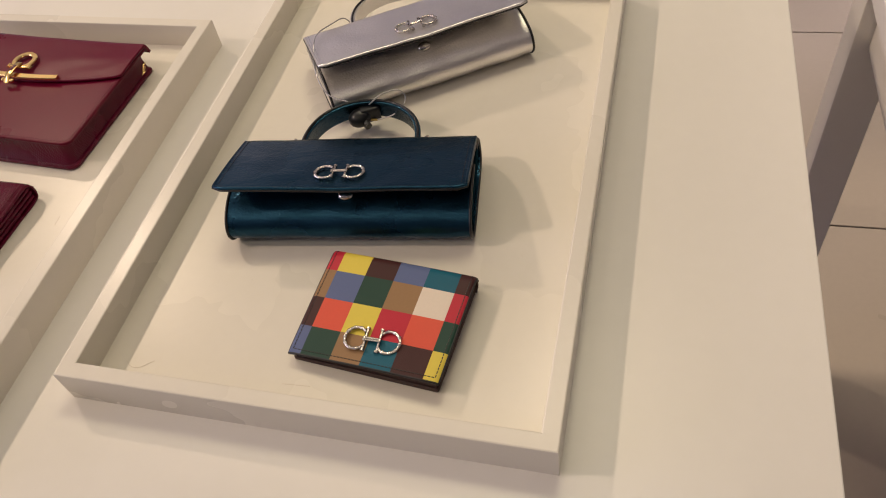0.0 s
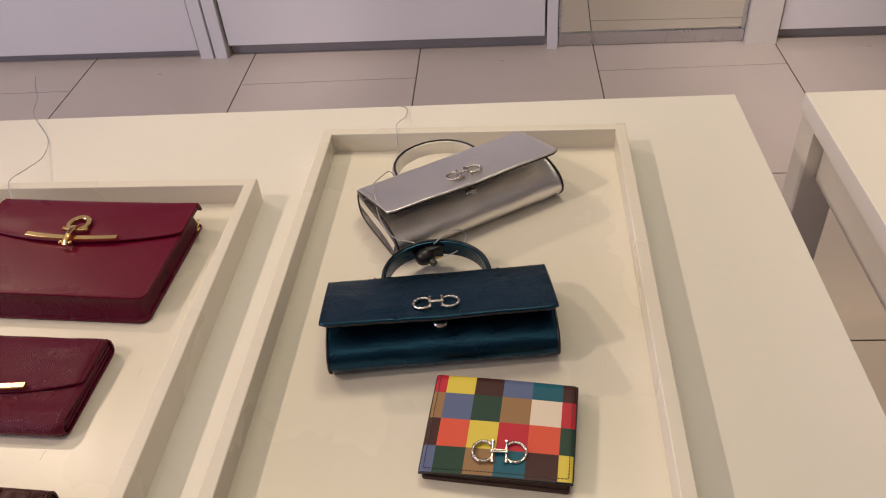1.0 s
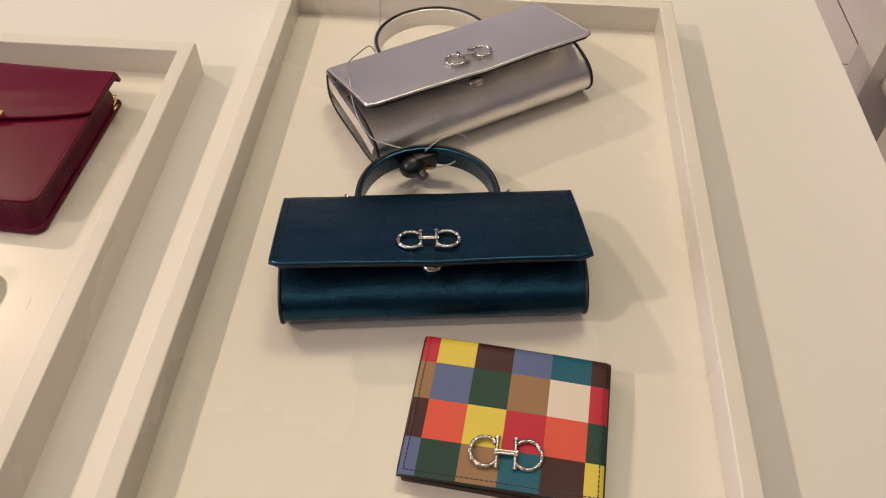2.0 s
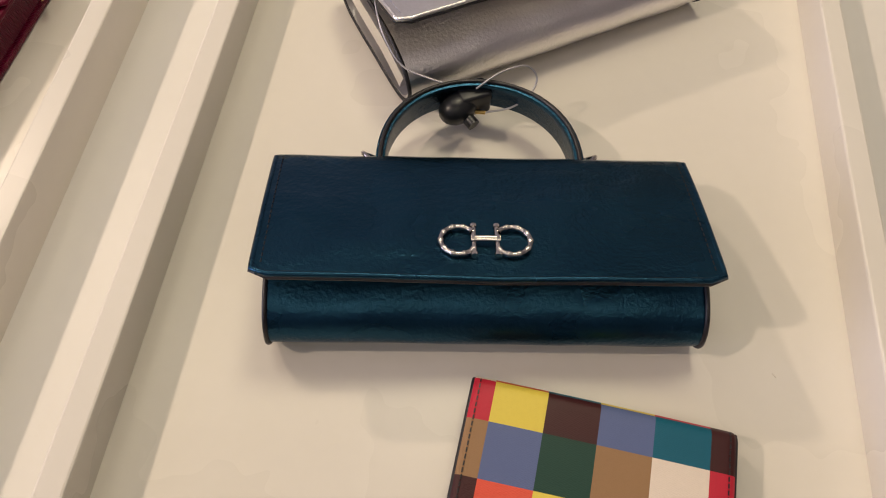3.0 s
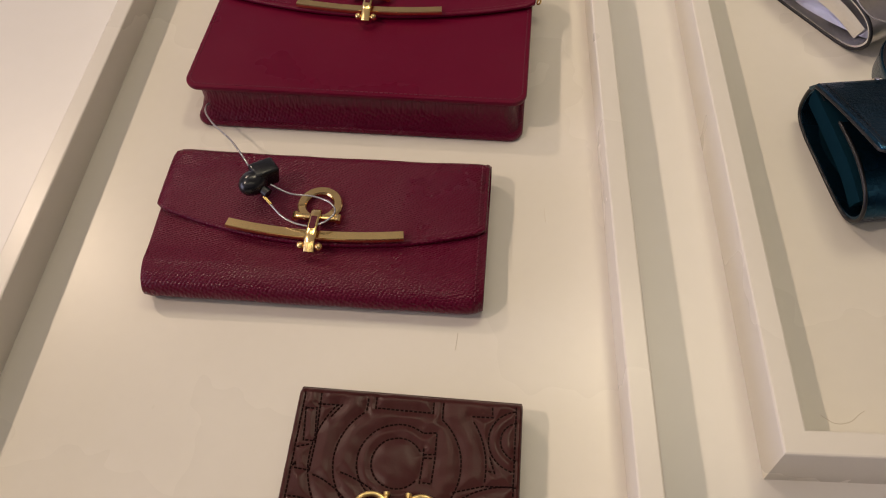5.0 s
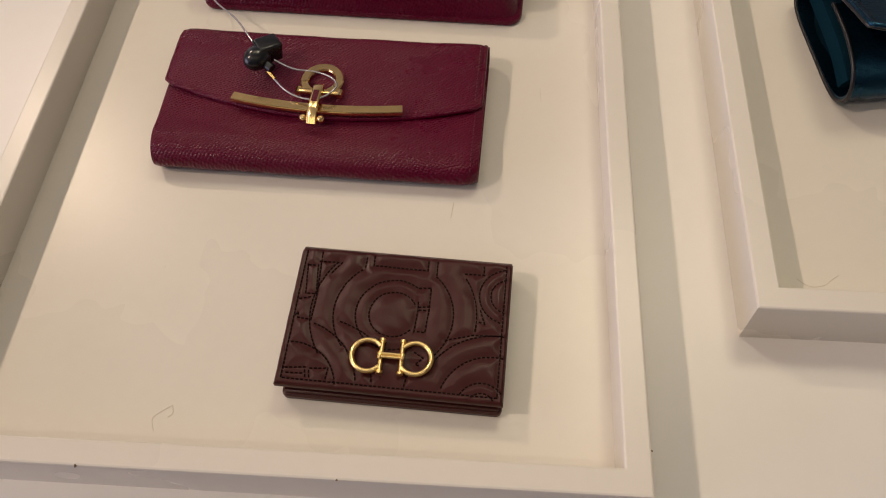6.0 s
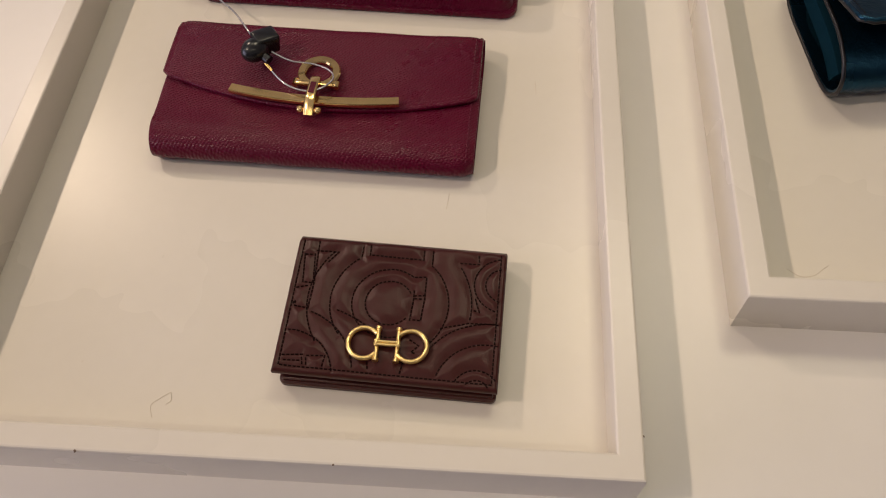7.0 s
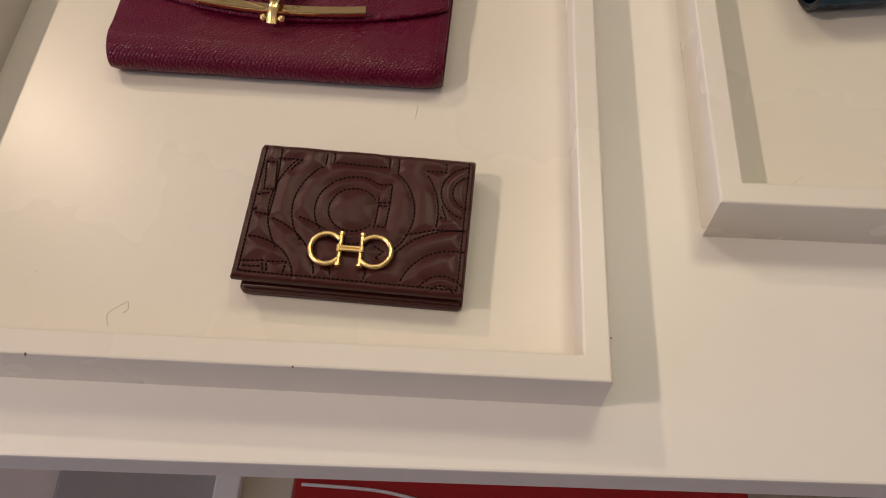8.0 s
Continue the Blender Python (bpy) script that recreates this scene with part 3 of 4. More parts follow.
# burgundy shoulder bag
def flap_bag(m):
    w, d, h = 0.2115, 0.1375, 0.0265
    t = thing("flap_bag", m, "smooth burgundy leather flap bag with gold ring clasp", "handbag")
    part("back_panel", plate(rounded(0.0042, w - 0.001, -d - 0.0072, -0.002, (0.009, 0.009, 0.004, 0.004)), 0.0005, 0.0042, 0.0012), BURGUNDY, t)
    # gusset: drawn in a little where it folds
    bm = bmesh.new()
    loops = []
    for f, inset in ((0.0, 0.0), (0.12, 0.0010), (0.5, 0.0030), (0.85, 0.0026), (1.0, 0.0018)):
        z = 0.0042 + (h - 0.0077) * f
        loops.append([bm.verts.new((x, y, z)) for x, y in rounded(0.0052 + inset, w - 0.0040 - inset, -d - 0.0040 + inset + 0.0030 * f, -0.003, (0.008, 0.008, 0.003, 0.003), 7)])
    for lo, hi in zip(loops, loops[1:]):
        for k in range(len(lo)):
            bm.faces.new((lo[k], lo[(k + 1) % len(lo)], hi[(k + 1) % len(lo)], hi[k]))
    bm.faces.new(loops[0][::-1])
    bm.faces.new(loops[-1])
    part("gusset", bm, BURGUNDY, t, "burgundy folded gusset", smooth=50)
    front = part("front_panel", plate(rounded(0, w, -d, 0.0005, (0.0095, 0.0095, 0.003, 0.003), 7), h - 0.0035, h, 0.0012), BURGUNDY_P, t)
    lip = [Vector((x, y, h + 0.0001)) for x, y in rounded(0.0028, w - 0.0028, -d + 0.0028, -0.05, (0.0075, 0.0075, 0, 0), 7)]
    part("stitching", stitches([lip[-1]] + lip[:-1], 0.0030, 0.0019, 0.00032), BURGUNDY_S, front, "row of fine burgundy stitches")
    def z_fn(u, v, y):
        back = -0.0105 * max(0, 1 - v / 0.10) ** 1.6
        return h + 0.0034 + back + 0.0009 * math.sin(v * 3.1) + 0.0004 * noise.noise((u * 6, v * 4, 2))
    bm, at = curved_flap(w + 0.0012, 0.0035, -0.0475, -0.0655, z_fn, 0.0026, corner=0.003)
    bmesh.ops.translate(bm, vec=(-0.0006, 0, 0), verts=bm.verts)
    flap = part("flap", bm, BURGUNDY_P, t, smooth=50)
    rim = [at(0, j / 12) for j in range(2, 12)] + [at(i / 44, 1) for i in range(45)] + [at(1, 1 - j / 12) for j in range(1, 11)]
    part("rolled_edge", tube([p + Vector((-0.0006, 0, -0.0011)) for p in rim], 0.0014, 8), BURGUNDY_P, flap, smooth=60)
    up = Vector((-0.0006, 0.0026, 0.0001))
    bm = stitches([at(i / 60, 1) + up for i in range(1, 16)], 0.0030, 0.0019, 0.00032)
    part("stitching", bm, BURGUNDY_S, flap, "row of fine burgundy stitches")
    bm = stitches([at(i / 60, 1) + up for i in range(45, 60)], 0.0030, 0.0019, 0.00032)
    part("stitching", bm, BURGUNDY_S, flap, "row of fine burgundy stitches")
    ring_clasp(t, pose(w * 0.497, -0.0605, h + 0.0044, 0, 0, -1.0), 0.0036)
    for x, s in ((-0.0012, -1), (w + 0.0012, 1)):
        for k in range(3):
            c = Vector((x + s * (0.0008 + 0.0012 * k), -0.0155 - 0.0036 * k, 0.017 - 0.002 * k))
            ring = [c + Vector((s * 0.0012 * math.sin(a), 0.0026 * math.cos(a), 0.0022 * math.sin(a) * (1 if k % 2 else 0.4))) for a in [2 * math.pi * i / 14 for i in range(14)]]
            part("chain_link", tube(ring, 0.0006, 6, closed=True, up=Vector((1, 0, 0.2))), GOLD, t, "gold chain link", smooth=60)
    return t


BAG_M = pose(-0.3145, 0.3575, BED, 0, 0, -2.9)
swell(flap_bag(BAG_M), 0.2115, 0.03)


# burgundy long wallet
def plump(bm, w, d):
    """Rounds the ends of a soft wallet's front and lets its left end lean in."""
    for v in bm.verts:
        front = max(0.0, min(1.0, (-v.co.y - 0.045) / (d - 0.045)))
        lean = max(0.0, 1 - v.co.x / 0.03)
        v.co.x += 0.0038 * front * lean
        side = min(v.co.x, w - v.co.x)
        v.co.y += 0.0030 * front ** 3 * max(0, 1 - side / 0.008) ** 2
        v.co.z -= 0.0016 * max(0, 1 - side / 0.006) ** 2 * (v.co.z / 0.018)
    return bm


def long_wallet(m):
    w, d, h = 0.184, 0.0935, 0.0200
    t = thing("long_wallet", m, "grained burgundy leather long wallet with gold ring clasp", "wallet")
    # outer cover runs from the back, under and round the front
    prof = [(p.y, p.z) for p in smooth_line([(0, 0.0005, 0.0150), (0, 0.0010, 0.0070), (0, -0.003, 0.0012), (0, -0.020, 0.0006), (0, -d + 0.010, 0.0006), (0, -d + 0.001, 0.0030), (0, -d - 0.0018, 0.0085),
                                            (0, -d + 0.0022, 0.0148), (0, -d + 0.012, 0.0180), (0, -d + 0.026, 0.0168), (0, -0.030, 0.0160)], per=5)]
    part("body", plump(band(prof, 0, w, -0.0017, steps=46, wobble=0.0010), w, d), BURGUNDY, t, smooth=60)
    for z in (0.0030, 0.0074, 0.0118):
        part("inner_leaf", box(0.0030, w - 0.0012, -d + 0.007, -0.002, z, z + 0.0035, 0.0014, 3), BURGUNDY, t, "padded burgundy leather leaf", smooth=50)
    def z_fn(u, v, y):
        side = min(u, 1 - u) * w
        return h + 0.0004 - 0.0090 * max(0, 1 - v / 0.18) ** 2 - 0.0014 * v + 0.0022 * math.sin(v * 3.1) * min(1, side / 0.02) ** 0.5 - 0.0012 * max(0, 1 - side / 0.005) ** 2 + 0.0006 * noise.noise((u * 7, v * 5, 4))
    bm, at = curved_flap(w - 0.0022, 0.0030, -0.0500, -0.0660, z_fn, 0.0026, short_left=0.0065, corner=0.004)
    flap = part("flap", bm, BURGUNDY, t, smooth=50)
    rim = [at(0, j / 12) for j in range(1, 12)] + [at(i / 44, 1) for i in range(45)] + [at(1, 1 - j / 12) for j in range(1, 12)]
    part("rolled_edge", tube([p + Vector((0, 0, -0.0012)) for p in rim], 0.0016, 8), BURGUNDY, flap, smooth=60)
    up = Vector((0, 0.0028, 0.0001))
    bm = stitches([at(i / 60, 1) + up for i in range(1, 17)], 0.0030, 0.0019, 0.00032)
    part("stitching", bm, BURGUNDY_S, flap, "row of fine burgundy stitches")
    bm = stitches([at(i / 60, 1) + up for i in range(44, 60)], 0.0030, 0.0019, 0.00032)
    part("stitching", stitches([at(0.985, j / 20) + Vector((0, 0, 0.0001)) for j in range(3, 20)], 0.0030, 0.0019, 0.00032), BURGUNDY_S, flap, "row of fine burgundy stitches")
    part("stitching", bm, BURGUNDY_S, flap, "row of fine burgundy stitches")
    seam = [Vector((w - 0.0042, y, z + 0.0003)) for y, z in prof[34:]]
    part("stitching", stitches(seam, 0.0030, 0.0019, 0.00032), BURGUNDY_S, t, "row of fine burgundy stitches")
    ring_clasp(t, pose(w * 0.501, -0.0580, h + 0.0012, -2, 0, -1.5), 0.0042)
    return t


WALLET_M = pose(-0.3137, 0.1757, BED, 0, 0, -1.8)
swell(long_wallet(WALLET_M), 0.184, 0.10)


# quilted brown card wallet
def quilted_wallet(m):
    w, d, h = 0.1045, 0.0728, 0.0172
    t = thing("quilted_wallet", m, "chocolate brown quilted leather folding wallet with gold double ring", "wallet")
    lines = []
    def arc(cx, cy, r, a0, a1, n=40):
        lines.append([(cx + r * math.cos(radians(a0 + (a1 - a0) * k / n)), cy + r * math.sin(radians(a0 + (a1 - a0) * k / n))) for k in range(n + 1)])
    def seg(*pts):
        lines.append(list(pts))
    cx, cy = 0.0497, -0.0335
    arc(cx, cy, 0.0115, 30, 325); arc(cx, cy, 0.0180, 55, 300)
    arc(cx, cy, 0.0285, 128, 222); arc(cx, cy, 0.0285, -42, 50)
    arc(cx, cy, 0.0395, 140, 215); arc(cx, cy, 0.0395, -8, 36)
    # ears of the large letter-like curve
    seg((0.0600, -0.0187), (0.0661, -0.0181), (0.0663, -0.0300), (0.0657, -0.0414), (0.0606, -0.0413), (0.0611, -0.0300), (0.0608, -0.0260))
    seg((0.0608, -0.0287), (0.0663, -0.0281)); seg((0.0611, -0.0301), (0.0663, -0.0300))
    seg((0.0365, -0.003), (0.0368, -0.0086), (0.0634, -0.0088), (0.0633, -0.003)); seg((0.0329, -0.004), (0.0327, -0.0110)); seg((0.0678, -0.003), (0.0680, -0.0118))
    seg((0.0045, -0.0112), (0.0096, -0.0112), (0.0114, -0.0266), (0.0062, -0.0265), (0.0045, -0.0112))
    seg((0.0105, -0.003), (0.0118, -0.0260), (0.0113, -0.0400)); seg((0.0096, -0.0088), (0.0209, -0.0086), (0.0165, -0.0150))
    seg((0.0035, -0.0300), (0.0086, -0.0285)); seg((0.0035, -0.0390), (0.0045, -0.0368), (0.0052, -0.0395), (0.0113, -0.0402))
    arc(0.0060, -0.0740, 0.0220, 8, 95); arc(0.0040, -0.0740, 0.0335, 10, 76); arc(0.0120, -0.0900, 0.0520, 50, 76)
    seg((0.0035, -0.0648), (0.0129, -0.0638), (0.0140, -0.0690)); seg((0.0149, -0.0642), (0.0238, -0.0634), (0.0232, -0.0690)); seg((0.0158, -0.0690), (0.0149, -0.0642)); seg((0.0045, -0.0672), (0.0128, -0.0668))
    arc(0.0945, -0.0745, 0.0062, 25, 155); arc(0.0945, -0.0745, 0.0110, 30, 155); arc(0.0990, -0.0745, 0.0240, 75, 165); arc(0.1000, -0.0745, 0.0345, 85, 155)
    seg((0.0750, -0.0445), (0.0882, -0.0405), (0.1010, -0.0398))
    arc(0.1040, -0.0190, 0.0090, 100, 262); arc(0.1040, -0.0190, 0.0145, 100, 255)
    seg((0.0812, -0.0088), (0.0909, -0.0084), (0.0905, -0.0040)); seg((0.0905, -0.0270), (0.0930, -0.0340), (0.0895, -0.0335))
    seg((0.0435, -0.0640), (0.0444, -0.0690)); seg((0.0592, -0.0690), (0.0600, -0.0635)); seg((0.0616, -0.0513), (0.0664, -0.0541), (0.0632, -0.0577), (0.0660, -0.0580))
    hem = [(0.0030, -0.0030), (0.0030, -d + 0.0030), (w - 0.0030, -d + 0.0030), (w - 0.0030, -0.0030)]
    lines.append(hem)
    dense = []
    for ln in lines:
        pts = []
        for (ax, ay), (bx, by) in zip(ln, ln[1:]):
            k = max(1, int(math.hypot(bx - ax, by - ay) / 0.0008))
            pts += [(ax + (bx - ax) * i / k, ay + (by - ay) * i / k) for i in range(k)]
        pts.append(ln[-1])
        dense.append([p for p in pts if 0.001 < p[0] < w - 0.001 and -d + 0.001 < p[1] < -0.001])
    cloud = np.array([p for ln in dense for p in ln])
    def height(x, y):
        gap = math.sqrt(float(((cloud - (x, y)) ** 2).sum(1).min()))
        puff = 0.0012 * (1 - math.exp(-((gap / 0.0030) ** 1.3))) + 0.0003 * noise.noise((x * 160, y * 160, 1))
        rim = min(x, w - x, -y * 1.0 + 0.002, d + y)
        return h + 0.0018 * y / d + puff - 0.0018 * max(0, 1 - rim / 0.0018) ** 2 - 0.0030 * max(0, (y + 0.004) / 0.004) ** 2
    nx, ny = 176, 124
    bm = bmesh.new()
    grid = [[bm.verts.new((w * i / nx, -d + d * j / ny, height(w * i / nx, -d + d * j / ny))) for i in range(nx + 1)] for j in range(ny + 1)]
    for j in range(ny):
        for i in range(nx):
            bm.faces.new((grid[j][i], grid[j][i + 1], grid[j + 1][i + 1], grid[j + 1][i]))
    rim = [e for e in bm.edges if e.is_boundary]
    out = bmesh.ops.extrude_edge_only(bm, edges=rim)
    for v in out["geom"]:
        if isinstance(v, bmesh.types.BMVert):
            v.co.z = h + 0.0018 * v.co.y / d - 0.0030
    cover = part("cover", bm, BROWN, t, "padded quilted leather cover", smooth=70)
    part("lining", box(0.0012, w - 0.0012, -d + 0.0014, -0.0005, h - 0.0074, h - 0.0066), CAVITY, cover)
    bm = bmesh.new()
    for ln in dense:
        if len(ln) > 2:
            stitches([Vector((x, y, height(x, y) + 0.00022)) for x, y in ln], 0.0021, 0.0014, 0.00036, bm=bm)
    part("stitching", bm, BROWN_S, cover, "dark dashed stitches forming arcs")
    part("spine", band([(p.y, p.z) for p in smooth_line([(0, -0.003, h - 0.0008), (0, 0.0012, h - 0.0035), (0, 0.0022, h * 0.5), (0, 0.0010, 0.003), (0, -0.004, 0.0006)], per=5)], 0.0004, w - 0.0004, -0.0016), BROWN, t)
    part("lower_leaf", plate(rounded(0.0012, w - 0.0004, -d - 0.0008, -0.001, (0.003, 0.003, 0.001, 0.001)), 0.0005, 0.0048, 0.0011), BROWN, t, "lower leather leaf showing below the cover")
    part("card_pocket", box(0.003, w - 0.002, -d + 0.0004, -0.003, 0.0050, 0.0075, 0.0005), BROWN, t)
    part("card_pocket", box(0.003, w - 0.002, -d + 0.002, -0.003, 0.0076, h - 0.0076, 0.0005), CAVITY, t)
    double_ring(t, pose(0.0522, -0.0560, h + 0.0010, 1.4, 0, 1.2), 0.0365, PALEGOLD, "satin gold double ring buckle")
    return t


QUILT_M = pose(-0.2170, 0.0256, BED, 0, 0, -2.2)
swell(quilted_wallet(QUILT_M), 0.1045, 0.16)


# patchwork wallet
def patchwork_wallet(m):
    w, d, h = 0.1085, 0.0865, 0.0185
    t = thing("patchwork_wallet", m, "multicoloured square check leather folding wallet with nickel double ring", "wallet")
    names = ["red", "yellow", "maroon", "slate", "petrol", "tan", "green", "cream", "coral", "orange"]
    cells = ["cream orange petrol yellow red maroon".split(), "red yellow maroon slate petrol maroon".split(), "tan slate green tan cream red".split(),
             "maroon coral yellow red coral green".split(), "slate green tan petrol maroon yellow".split()]
    us = [0, 0.083, 0.287, 0.488, 0.694, 0.905, 1.0]
    vs = [-0.10, 0.0, 0.218, 0.485, 0.755, 1.0]
    def at(u, v):
        y = -v * d
        z = h - (0.0018 + 0.0052 * (1 - u)) * max(0.0, v) ** 1.4 + 0.0008 * math.sin(u * 3.1)
        if v < 0.05:
            q = (0.05 - v) / 0.15
            y = -0.05 * d + 0.0062 * math.sin(q * 1.57)
            z = h - 0.0105 * (1 - math.cos(q * 1.57)) + 0.0008 * math.sin(u * 3.1)
        edge = min(u, 1 - u) * w
        return Vector((u * w, y, z - 0.0010 * max(0, 1 - edge / 0.002) ** 2))
    bm = bmesh.new()
    xs, ys = sorted(set(us) | {k / 24 for k in range(25)} | {0.006, 0.012, 0.988, 0.994}), sorted(set(vs) | {-0.10 + 1.10 * k / 30 for k in range(31)})
    grid = [[bm.verts.new(at(u, v)) for u in xs] for v in ys]
    for j in range(len(ys) - 1):
        for i in range(len(xs) - 1):
            f = bm.faces.new((grid[j][i], grid[j][i + 1], grid[j + 1][i + 1], grid[j + 1][i]))
            uc, vc = (xs[i] + xs[i + 1]) / 2, (ys[j] + ys[j + 1]) / 2
            a = max(k for k in range(6) if us[k] <= uc)
            b = max(k for k in range(5) if vs[k] <= vc)
            f.material_index = names.index(cells[b][a])
    bmesh.ops.recalc_face_normals(bm, faces=bm.faces)
    if bm.faces[len(bm.faces) // 2].normal.z < 0:
        bmesh.ops.reverse_faces(bm, faces=bm.faces)
    me_mats = [PATCH[k] for k in names]
    cover = part("cover", bm, me_mats, t, "printed check leather cover", smooth=70)
    bm = bmesh.new()
    top = [[bm.verts.new(at(u, v) - Vector((0, 0, 0.0002 + dz))) for u in (0.0, 0.25, 0.5, 0.75, 1.0) for dz in (0,)] for v in (0.06, 0.3, 0.6, 0.85, 1.0) for dz in (0,)]
    for j in range(4):
        for i in range(4):
            bm.faces.new((top[j][i], top[j][i + 1], top[j + 1][i + 1], top[j + 1][i]))
    bmesh.ops.recalc_face_normals(bm, faces=bm.faces)
    bmesh.ops.solidify(bm, geom=bm.faces[:], thickness=0.0022)
    part("lining", bm, CAVITY, cover, "dark brown leather backing")
    rim = [at(0, v) for v in [k / 20 for k in range(0, 20)]] + [at(u, 1) for u in [k / 20 for k in range(21)]] + [at(1, 1 - k / 20) for k in range(1, 21)]
    part("edge_paint", tube([p - Vector((0, 0, 0.0011)) for p in rim], 0.0011, 8), EDGE, cover, "dark painted edge", smooth=60)
    seam = [at(0.024, k / 30) for k in range(0, 30)] + [at(0.024 + 0.952 * k / 30, 0.968) for k in range(31)] + [at(0.976, 1 - k / 30) for k in range(1, 31)]
    part("stitching", stitches([p + Vector((0, 0, 0.0001)) for p in seam], 0.0027, 0.0019, 0.00032), EDGE, cover, "dark dashed stitching")
    part("lower_leaf", plate(rounded(0.001, w - 0.0015, -d + 0.0005, 0.0005, (0.002, 0.002, 0.001, 0.001)), 0.0005, 0.0045, 0.001), CAVITY, t, "dark brown lower leaf")
    part("card_pocket", box(0.003, w - 0.003, -d + 0.002, -0.003, 0.0046, 0.0098, 0.0005), CAVITY, t)
    part("spine", band([(p.y, p.z) for p in smooth_line([(0, 0.0015, h * 0.45), (0, 0.0010, 0.004), (0, -0.003, 0.0008)], per=5)], 0.0004, w - 0.0004, -0.0016), CAVITY, t)
    c = at(0.515, 0.782)
    double_ring(t, pose(c.x, c.y, c.z + 0.0012, 4.5, 0, 4.0), 0.0385, CHROME, "polished nickel double ring buckle", ridged=0.3)
    return t


PATCH_M = pose(0.1590, 0.1340, BED, 0, 0, -5.6)
patchwork_wallet(PATCH_M)


# ---- security tethers ----
def tether(name, label, lines, m, ferrule):
    t = thing(name, Matrix(), label, "security tag", "security tethers")
    head = bmesh.new()
    bmesh.ops.create_uvsphere(head, u_segments=20, v_segments=12, radius=0.0072)
    bmesh.ops.transform(head, matrix=m @ pose(-0.003, -0.0012, 0, 0, 0, 35) @ Matrix.Diagonal((1.22, 0.98, 0.92, 1)), verts=head.verts)
    tag = part("tag_head", head, BLACKPL, t, "black plastic tag", smooth=60)
    block = box(-0.0055, 0.0085, -0.0052, 0.0055, -0.0056, 0.0060, 0.0014, 3)
    bmesh.ops.transform(block, matrix=m @ pose(0.002, 0.0030, 0.0008, 0, 0, 18), verts=block.verts)
    part("tag_block", block, BLACKPL, tag, smooth=40)
    nose = tube([Vector((0.0, -0.004, -0.001)), Vector((0.0035, -0.009, -0.002))], 0.0028, 10)
    bmesh.ops.transform(nose, matrix=m, verts=nose.verts)
    part("tag_nose", nose, BLACKPL, tag, smooth=60)
    part("ferrule", tube([Vector(p) for p in ferrule], 0.0010, 8), BRASS, t, "brass ferrule", smooth=60)
    for pts in lines:
        part("cable", tube(smooth_line(pts, per=10), 0.00055, 6), CABLE, t, "thin clear coated steel cable", smooth=80)
    return t


tether("security_tether", "black security tag on a thin cable looped through a gold ring",
       [[(-0.2600, 0.1440, 0.7915), (-0.277, 0.168, 0.790), (-0.297, 0.192, 0.782), (-0.3085, 0.214, 0.772), (-0.3055, 0.230, 0.768), (-0.303, 0.255, 0.767), (-0.303, 0.29, 0.767), (-0.304, 0.33, 0.768), (-0.315, 0.362, 0.774), (-0.331, 0.39, 0.7845), (-0.336, 0.43, 0.774), (-0.346, 0.48, 0.758), (-0.366, 0.53, 0.7515), (-0.400, 0.572, 0.7515), (-0.415, 0.592, 0.7535), (-0.428, 0.622, 0.750), (-0.440, 0.648, 0.745), (-0.439, 0.655, 0.764), (-0.4365, 0.660, 0.772)],
        [(-0.2490, 0.1365, 0.7910), (-0.238, 0.1325, 0.7885), (-0.226, 0.1330, 0.7860), (-0.2165, 0.1290, 0.7860), (-0.2125, 0.1220, 0.7870), (-0.2165, 0.1155, 0.7870), (-0.2235, 0.1140, 0.7845)],
        [(-0.2490, 0.1270, 0.7870), (-0.241, 0.1190, 0.7860), (-0.233, 0.1150, 0.7850), (-0.2235, 0.1130, 0.7850)]],
       pose(-0.2560, 0.1390, 0.7915, 0, 10, 20), [(-0.2520, 0.1300, 0.7885), (-0.2478, 0.1262, 0.7868)])
tether("security_tether", "black security tag on a thin cable tied to a bag handle",
       [[(0.1345, 0.2800, 0.785), (0.1215, 0.2815, 0.787), (0.1063, 0.2860, 0.789), (0.0960, 0.2960, 0.796), (0.0895, 0.3090, 0.803), (0.0845, 0.3286, 0.8095), (0.0800, 0.3500, 0.8040), (0.0845, 0.3700, 0.7990), (0.0910, 0.3850, 0.795), (0.0925, 0.402, 0.775), (0.090, 0.43, 0.761), (0.0865, 0.468, 0.765), (0.085, 0.487, 0.7845), (0.083, 0.52, 0.772), (0.085, 0.555, 0.757), (0.083, 0.585, 0.7515), (0.070, 0.5935, 0.7515), (0.058, 0.5925, 0.7513)],
        [(0.1440, 0.2805, 0.785), (0.155, 0.2865, 0.792), (0.167, 0.2930, 0.792), (0.1735, 0.2910, 0.787), (0.1715, 0.2850, 0.781), (0.163, 0.2790, 0.776), (0.150, 0.2770, 0.772)]],
       pose(0.1390, 0.2775, 0.7745, 0, 0, 10) @ Matrix.Diagonal((1.2, 1.2, 1.2, 1)), [(0.1440, 0.2765, 0.7720), (0.1500, 0.2768, 0.7720)])


# ---- wall cabinets ----
def cabinet_unit(x0, x1, gap, label):
    t = thing("wall_cabinet", pose(x0, 2.262, 0), label, "cabinet", "white wall cabinets")
    w = x1 - x0
    part("carcass", box(0.002, w - 0.002, 0.022, 0.42, gap + 0.004, 2.1, 0.001), CABINET, t)
    part("door", box(0.004, w - 0.004, 0.0, 0.020, gap, 2.1, 0.0015), CABINET, t)
    part("plinth", box(0.002, w - 0.002, 0.028, 0.40, 0.0, gap + 0.003), PLINTH, t, "recessed grey plinth")
    return t


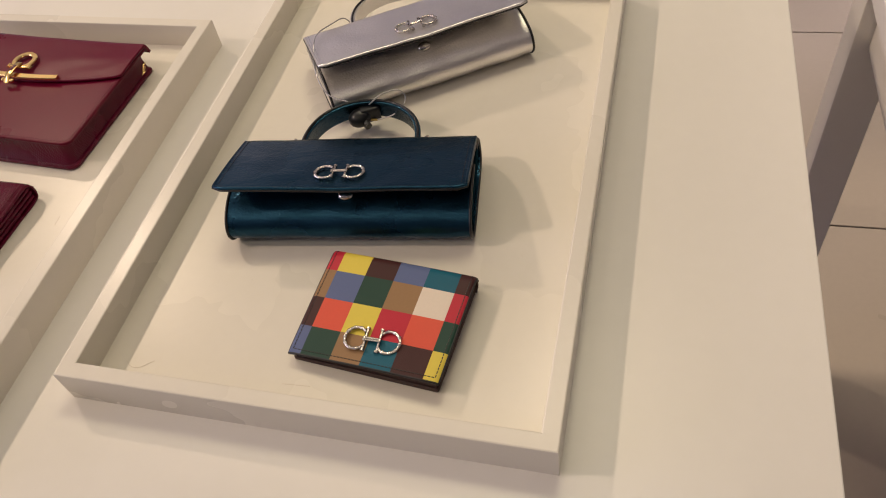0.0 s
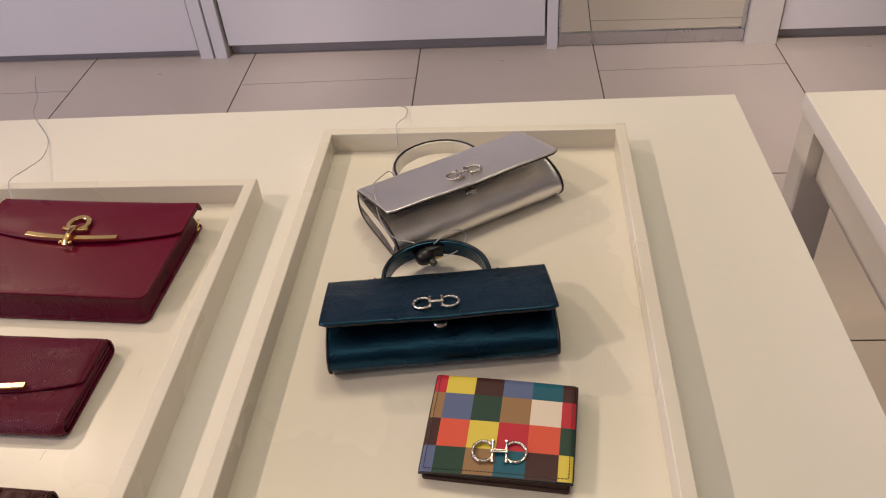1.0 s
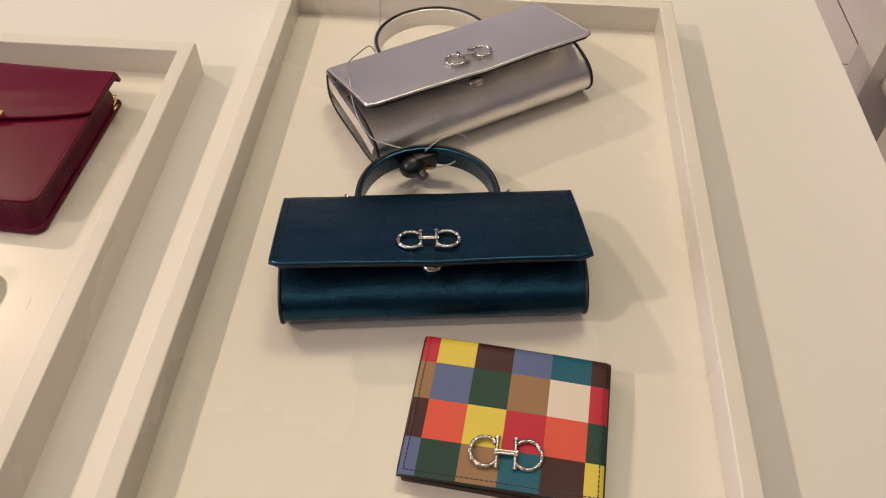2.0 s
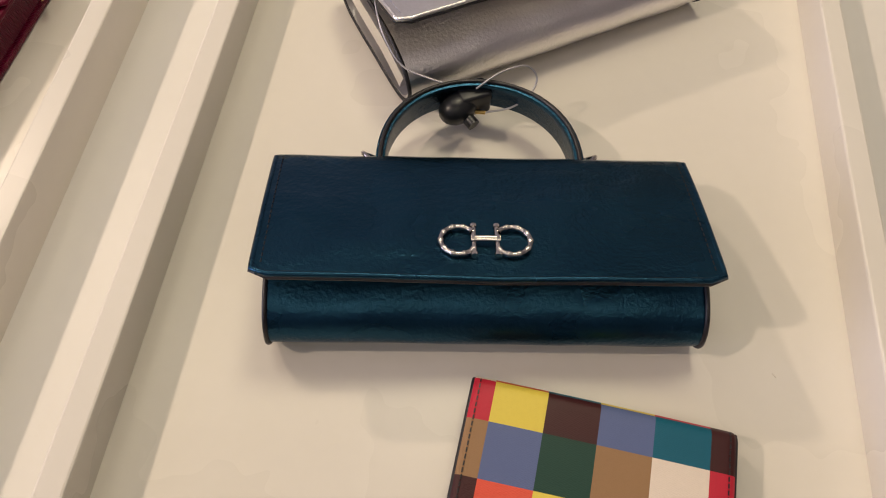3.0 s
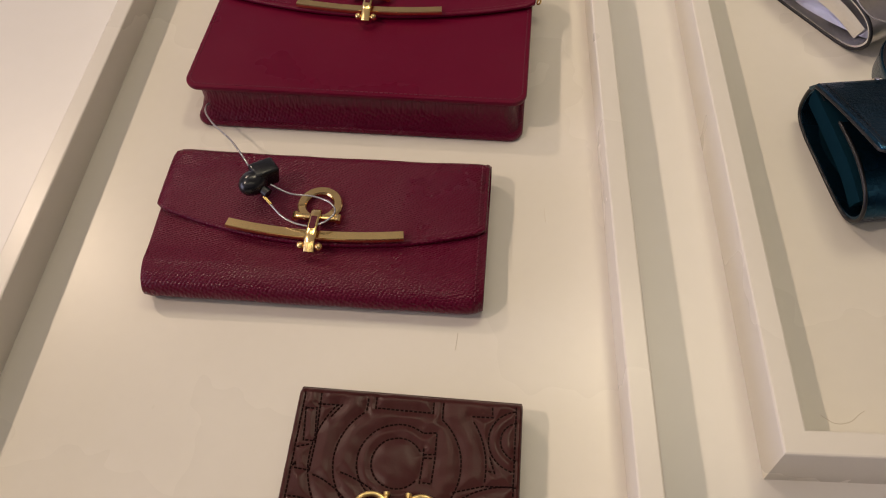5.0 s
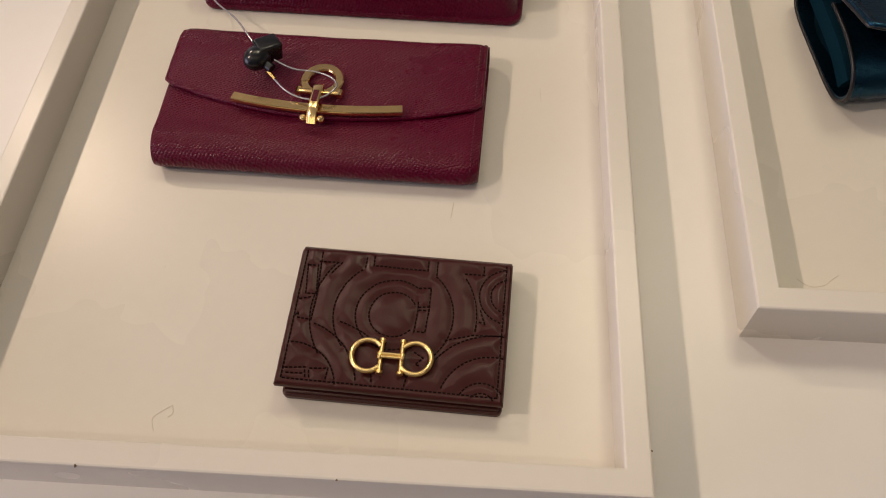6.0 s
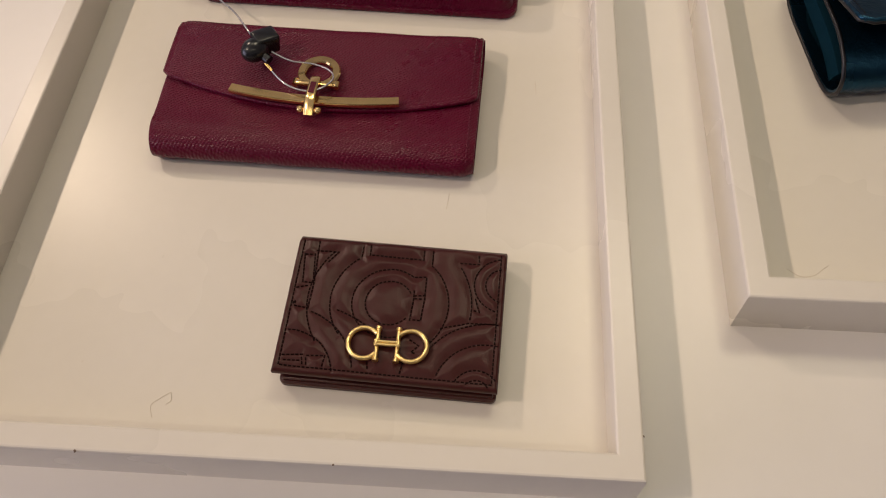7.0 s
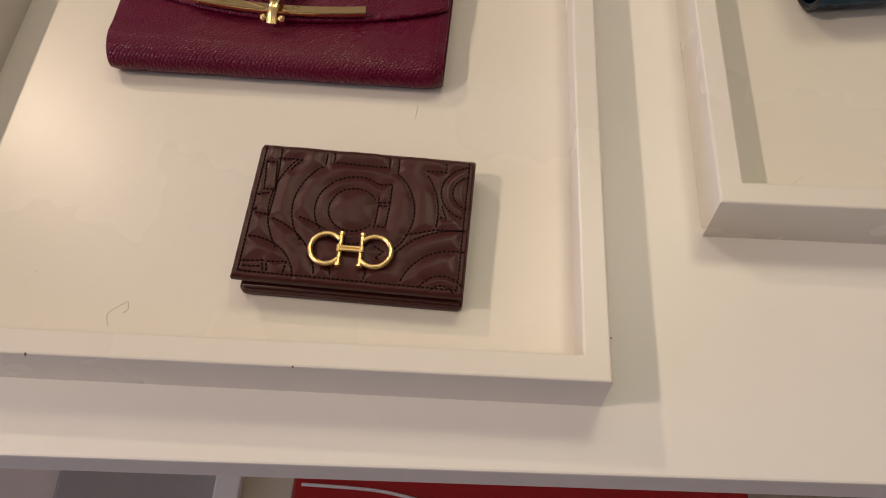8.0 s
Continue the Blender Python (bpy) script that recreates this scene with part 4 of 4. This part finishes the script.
cabinet_unit(-2.30, -0.914, 0.030, "white lacquered wall cabinet with plain door over a dark plinth")
cabinet_unit(-0.806, 0.314, 0.044, "white lacquered wall cabinet with plain door over a grey plinth")
cabinet_unit(1.080, 2.60, 0.040, "white lacquered wall cabinet with plain door over a grey plinth")
for x0, x1 in ((-0.910, -0.864), (-0.856, -0.812), (0.3175, 0.3535)):
    ob = new("upright_panel", mesh_of("upright_panel", box(x0, x1, 2.250, 2.66, 0, 2.1, 0.0015), CABINET))
    tagged(ob, "narrow white lacquered upright between wall cabinets", "panel", "cabinet uprights")
ob = new("pillar", mesh_of("pillar", box(0.975, 1.073, 2.240, 2.66, 0, CEIL), WALLPAINT))
tagged(ob, "plain cream wall pier beside the mirror", "wall", kind="structure")


def wall_mirror():
    x0, x1, y = 0.3570, 0.972, 2.268
    t = thing("wall_mirror", pose(x0, y, 0), "tall mirror in a slim brushed steel frame", "mirror")
    w = x1 - x0
    part("mirror_pane", box(0.006, w - 0.006, 0.008, 0.014, 0.045, 2.05), MIRROR, t, "silvered mirror glass")
    part("frame_rail", box(0, w, 0, 0.03, 0.002, 0.046, 0.001), STEEL, t)
    part("frame_rail", box(0, w, 0, 0.03, 2.05, 2.09, 0.001), STEEL, t)
    part("frame_stile", box(0, 0.008, 0, 0.03, 0.047, 2.049, 0.001), STEEL, t)
    part("frame_stile", box(w - 0.012, w, 0, 0.03, 0.047, 2.049, 0.001), STEEL, t)
    part("backing", box(0, w, 0.031, 0.30, 0, 2.09), CABINET, t)


wall_mirror()


# ---- under the table ----
def carton(name, x0, x1, y0, y1, h, mat, label):
    t = thing(name, pose(x0, y0, 0), label, "box")
    part("box_body", box(0, x1 - x0, 0, y1 - y0, 0, h - 0.035, 0.002), mat, t)
    part("box_lid", box(-0.003, x1 - x0 + 0.003, -0.003, y1 - y0 + 0.003, h - 0.0345, h, 0.002), mat, t)
    return t


red = carton("gift_box", -0.272, 0.152, -0.105, 0.22, 0.32, RED, "flat red gift box with a white cord under the table")
part("cord", tube(smooth_line([(0.005, 0.066, 0.3215), (0.08, 0.064, 0.3215), (0.14, 0.054, 0.3215), (0.20, 0.050, 0.3215), (0.245, 0.050, 0.3215), (0.27, 0.058, 0.3215), (0.40, 0.056, 0.3215)]), 0.0016, 6), CORD, red, "thin white cord", smooth=60)
carton("storage_box", -0.322, -0.278, -0.10, 0.25, 0.32, CREAMCARD, "cream card box standing beside a red box")
carton("storage_box", -0.345, -0.326, -0.10, 0.25, 0.33, LACQUER, "narrow white card box under the table")
carton("storage_box", -0.505, -0.350, -0.10, 0.25, 0.31, GREYCARD, "grey card box under the display table")


# ---- floor tiles ----
GAP = 0.004
tile_mesh = mesh_of("tile", box(0, 0.597 - GAP, 0, 0.600 - GAP, -0.0035, 0.0, 0.0008, 1), TILE)
half_mesh = mesh_of("half_tile", box(0, 0.597 - GAP, 0, 0.300 - GAP, -0.0035, 0.0, 0.0008, 1), TILE)
for col in range(-8, 7):
    rows = [(Y0 + 0.6 * k, tile_mesh) for k in range(12)]
    if col % 2:
        rows = [(Y0, half_mesh)] + [(Y0 + 0.3 + 0.6 * k, tile_mesh) for k in range(11)] + [(Y1 - 0.3, half_mesh)]
    for y, data in rows:
        ob = new("tile", data)
        ob.parent = floor
        ob.location = (0.5305 + 0.597 * col + GAP / 2, y + GAP / 2, 0)
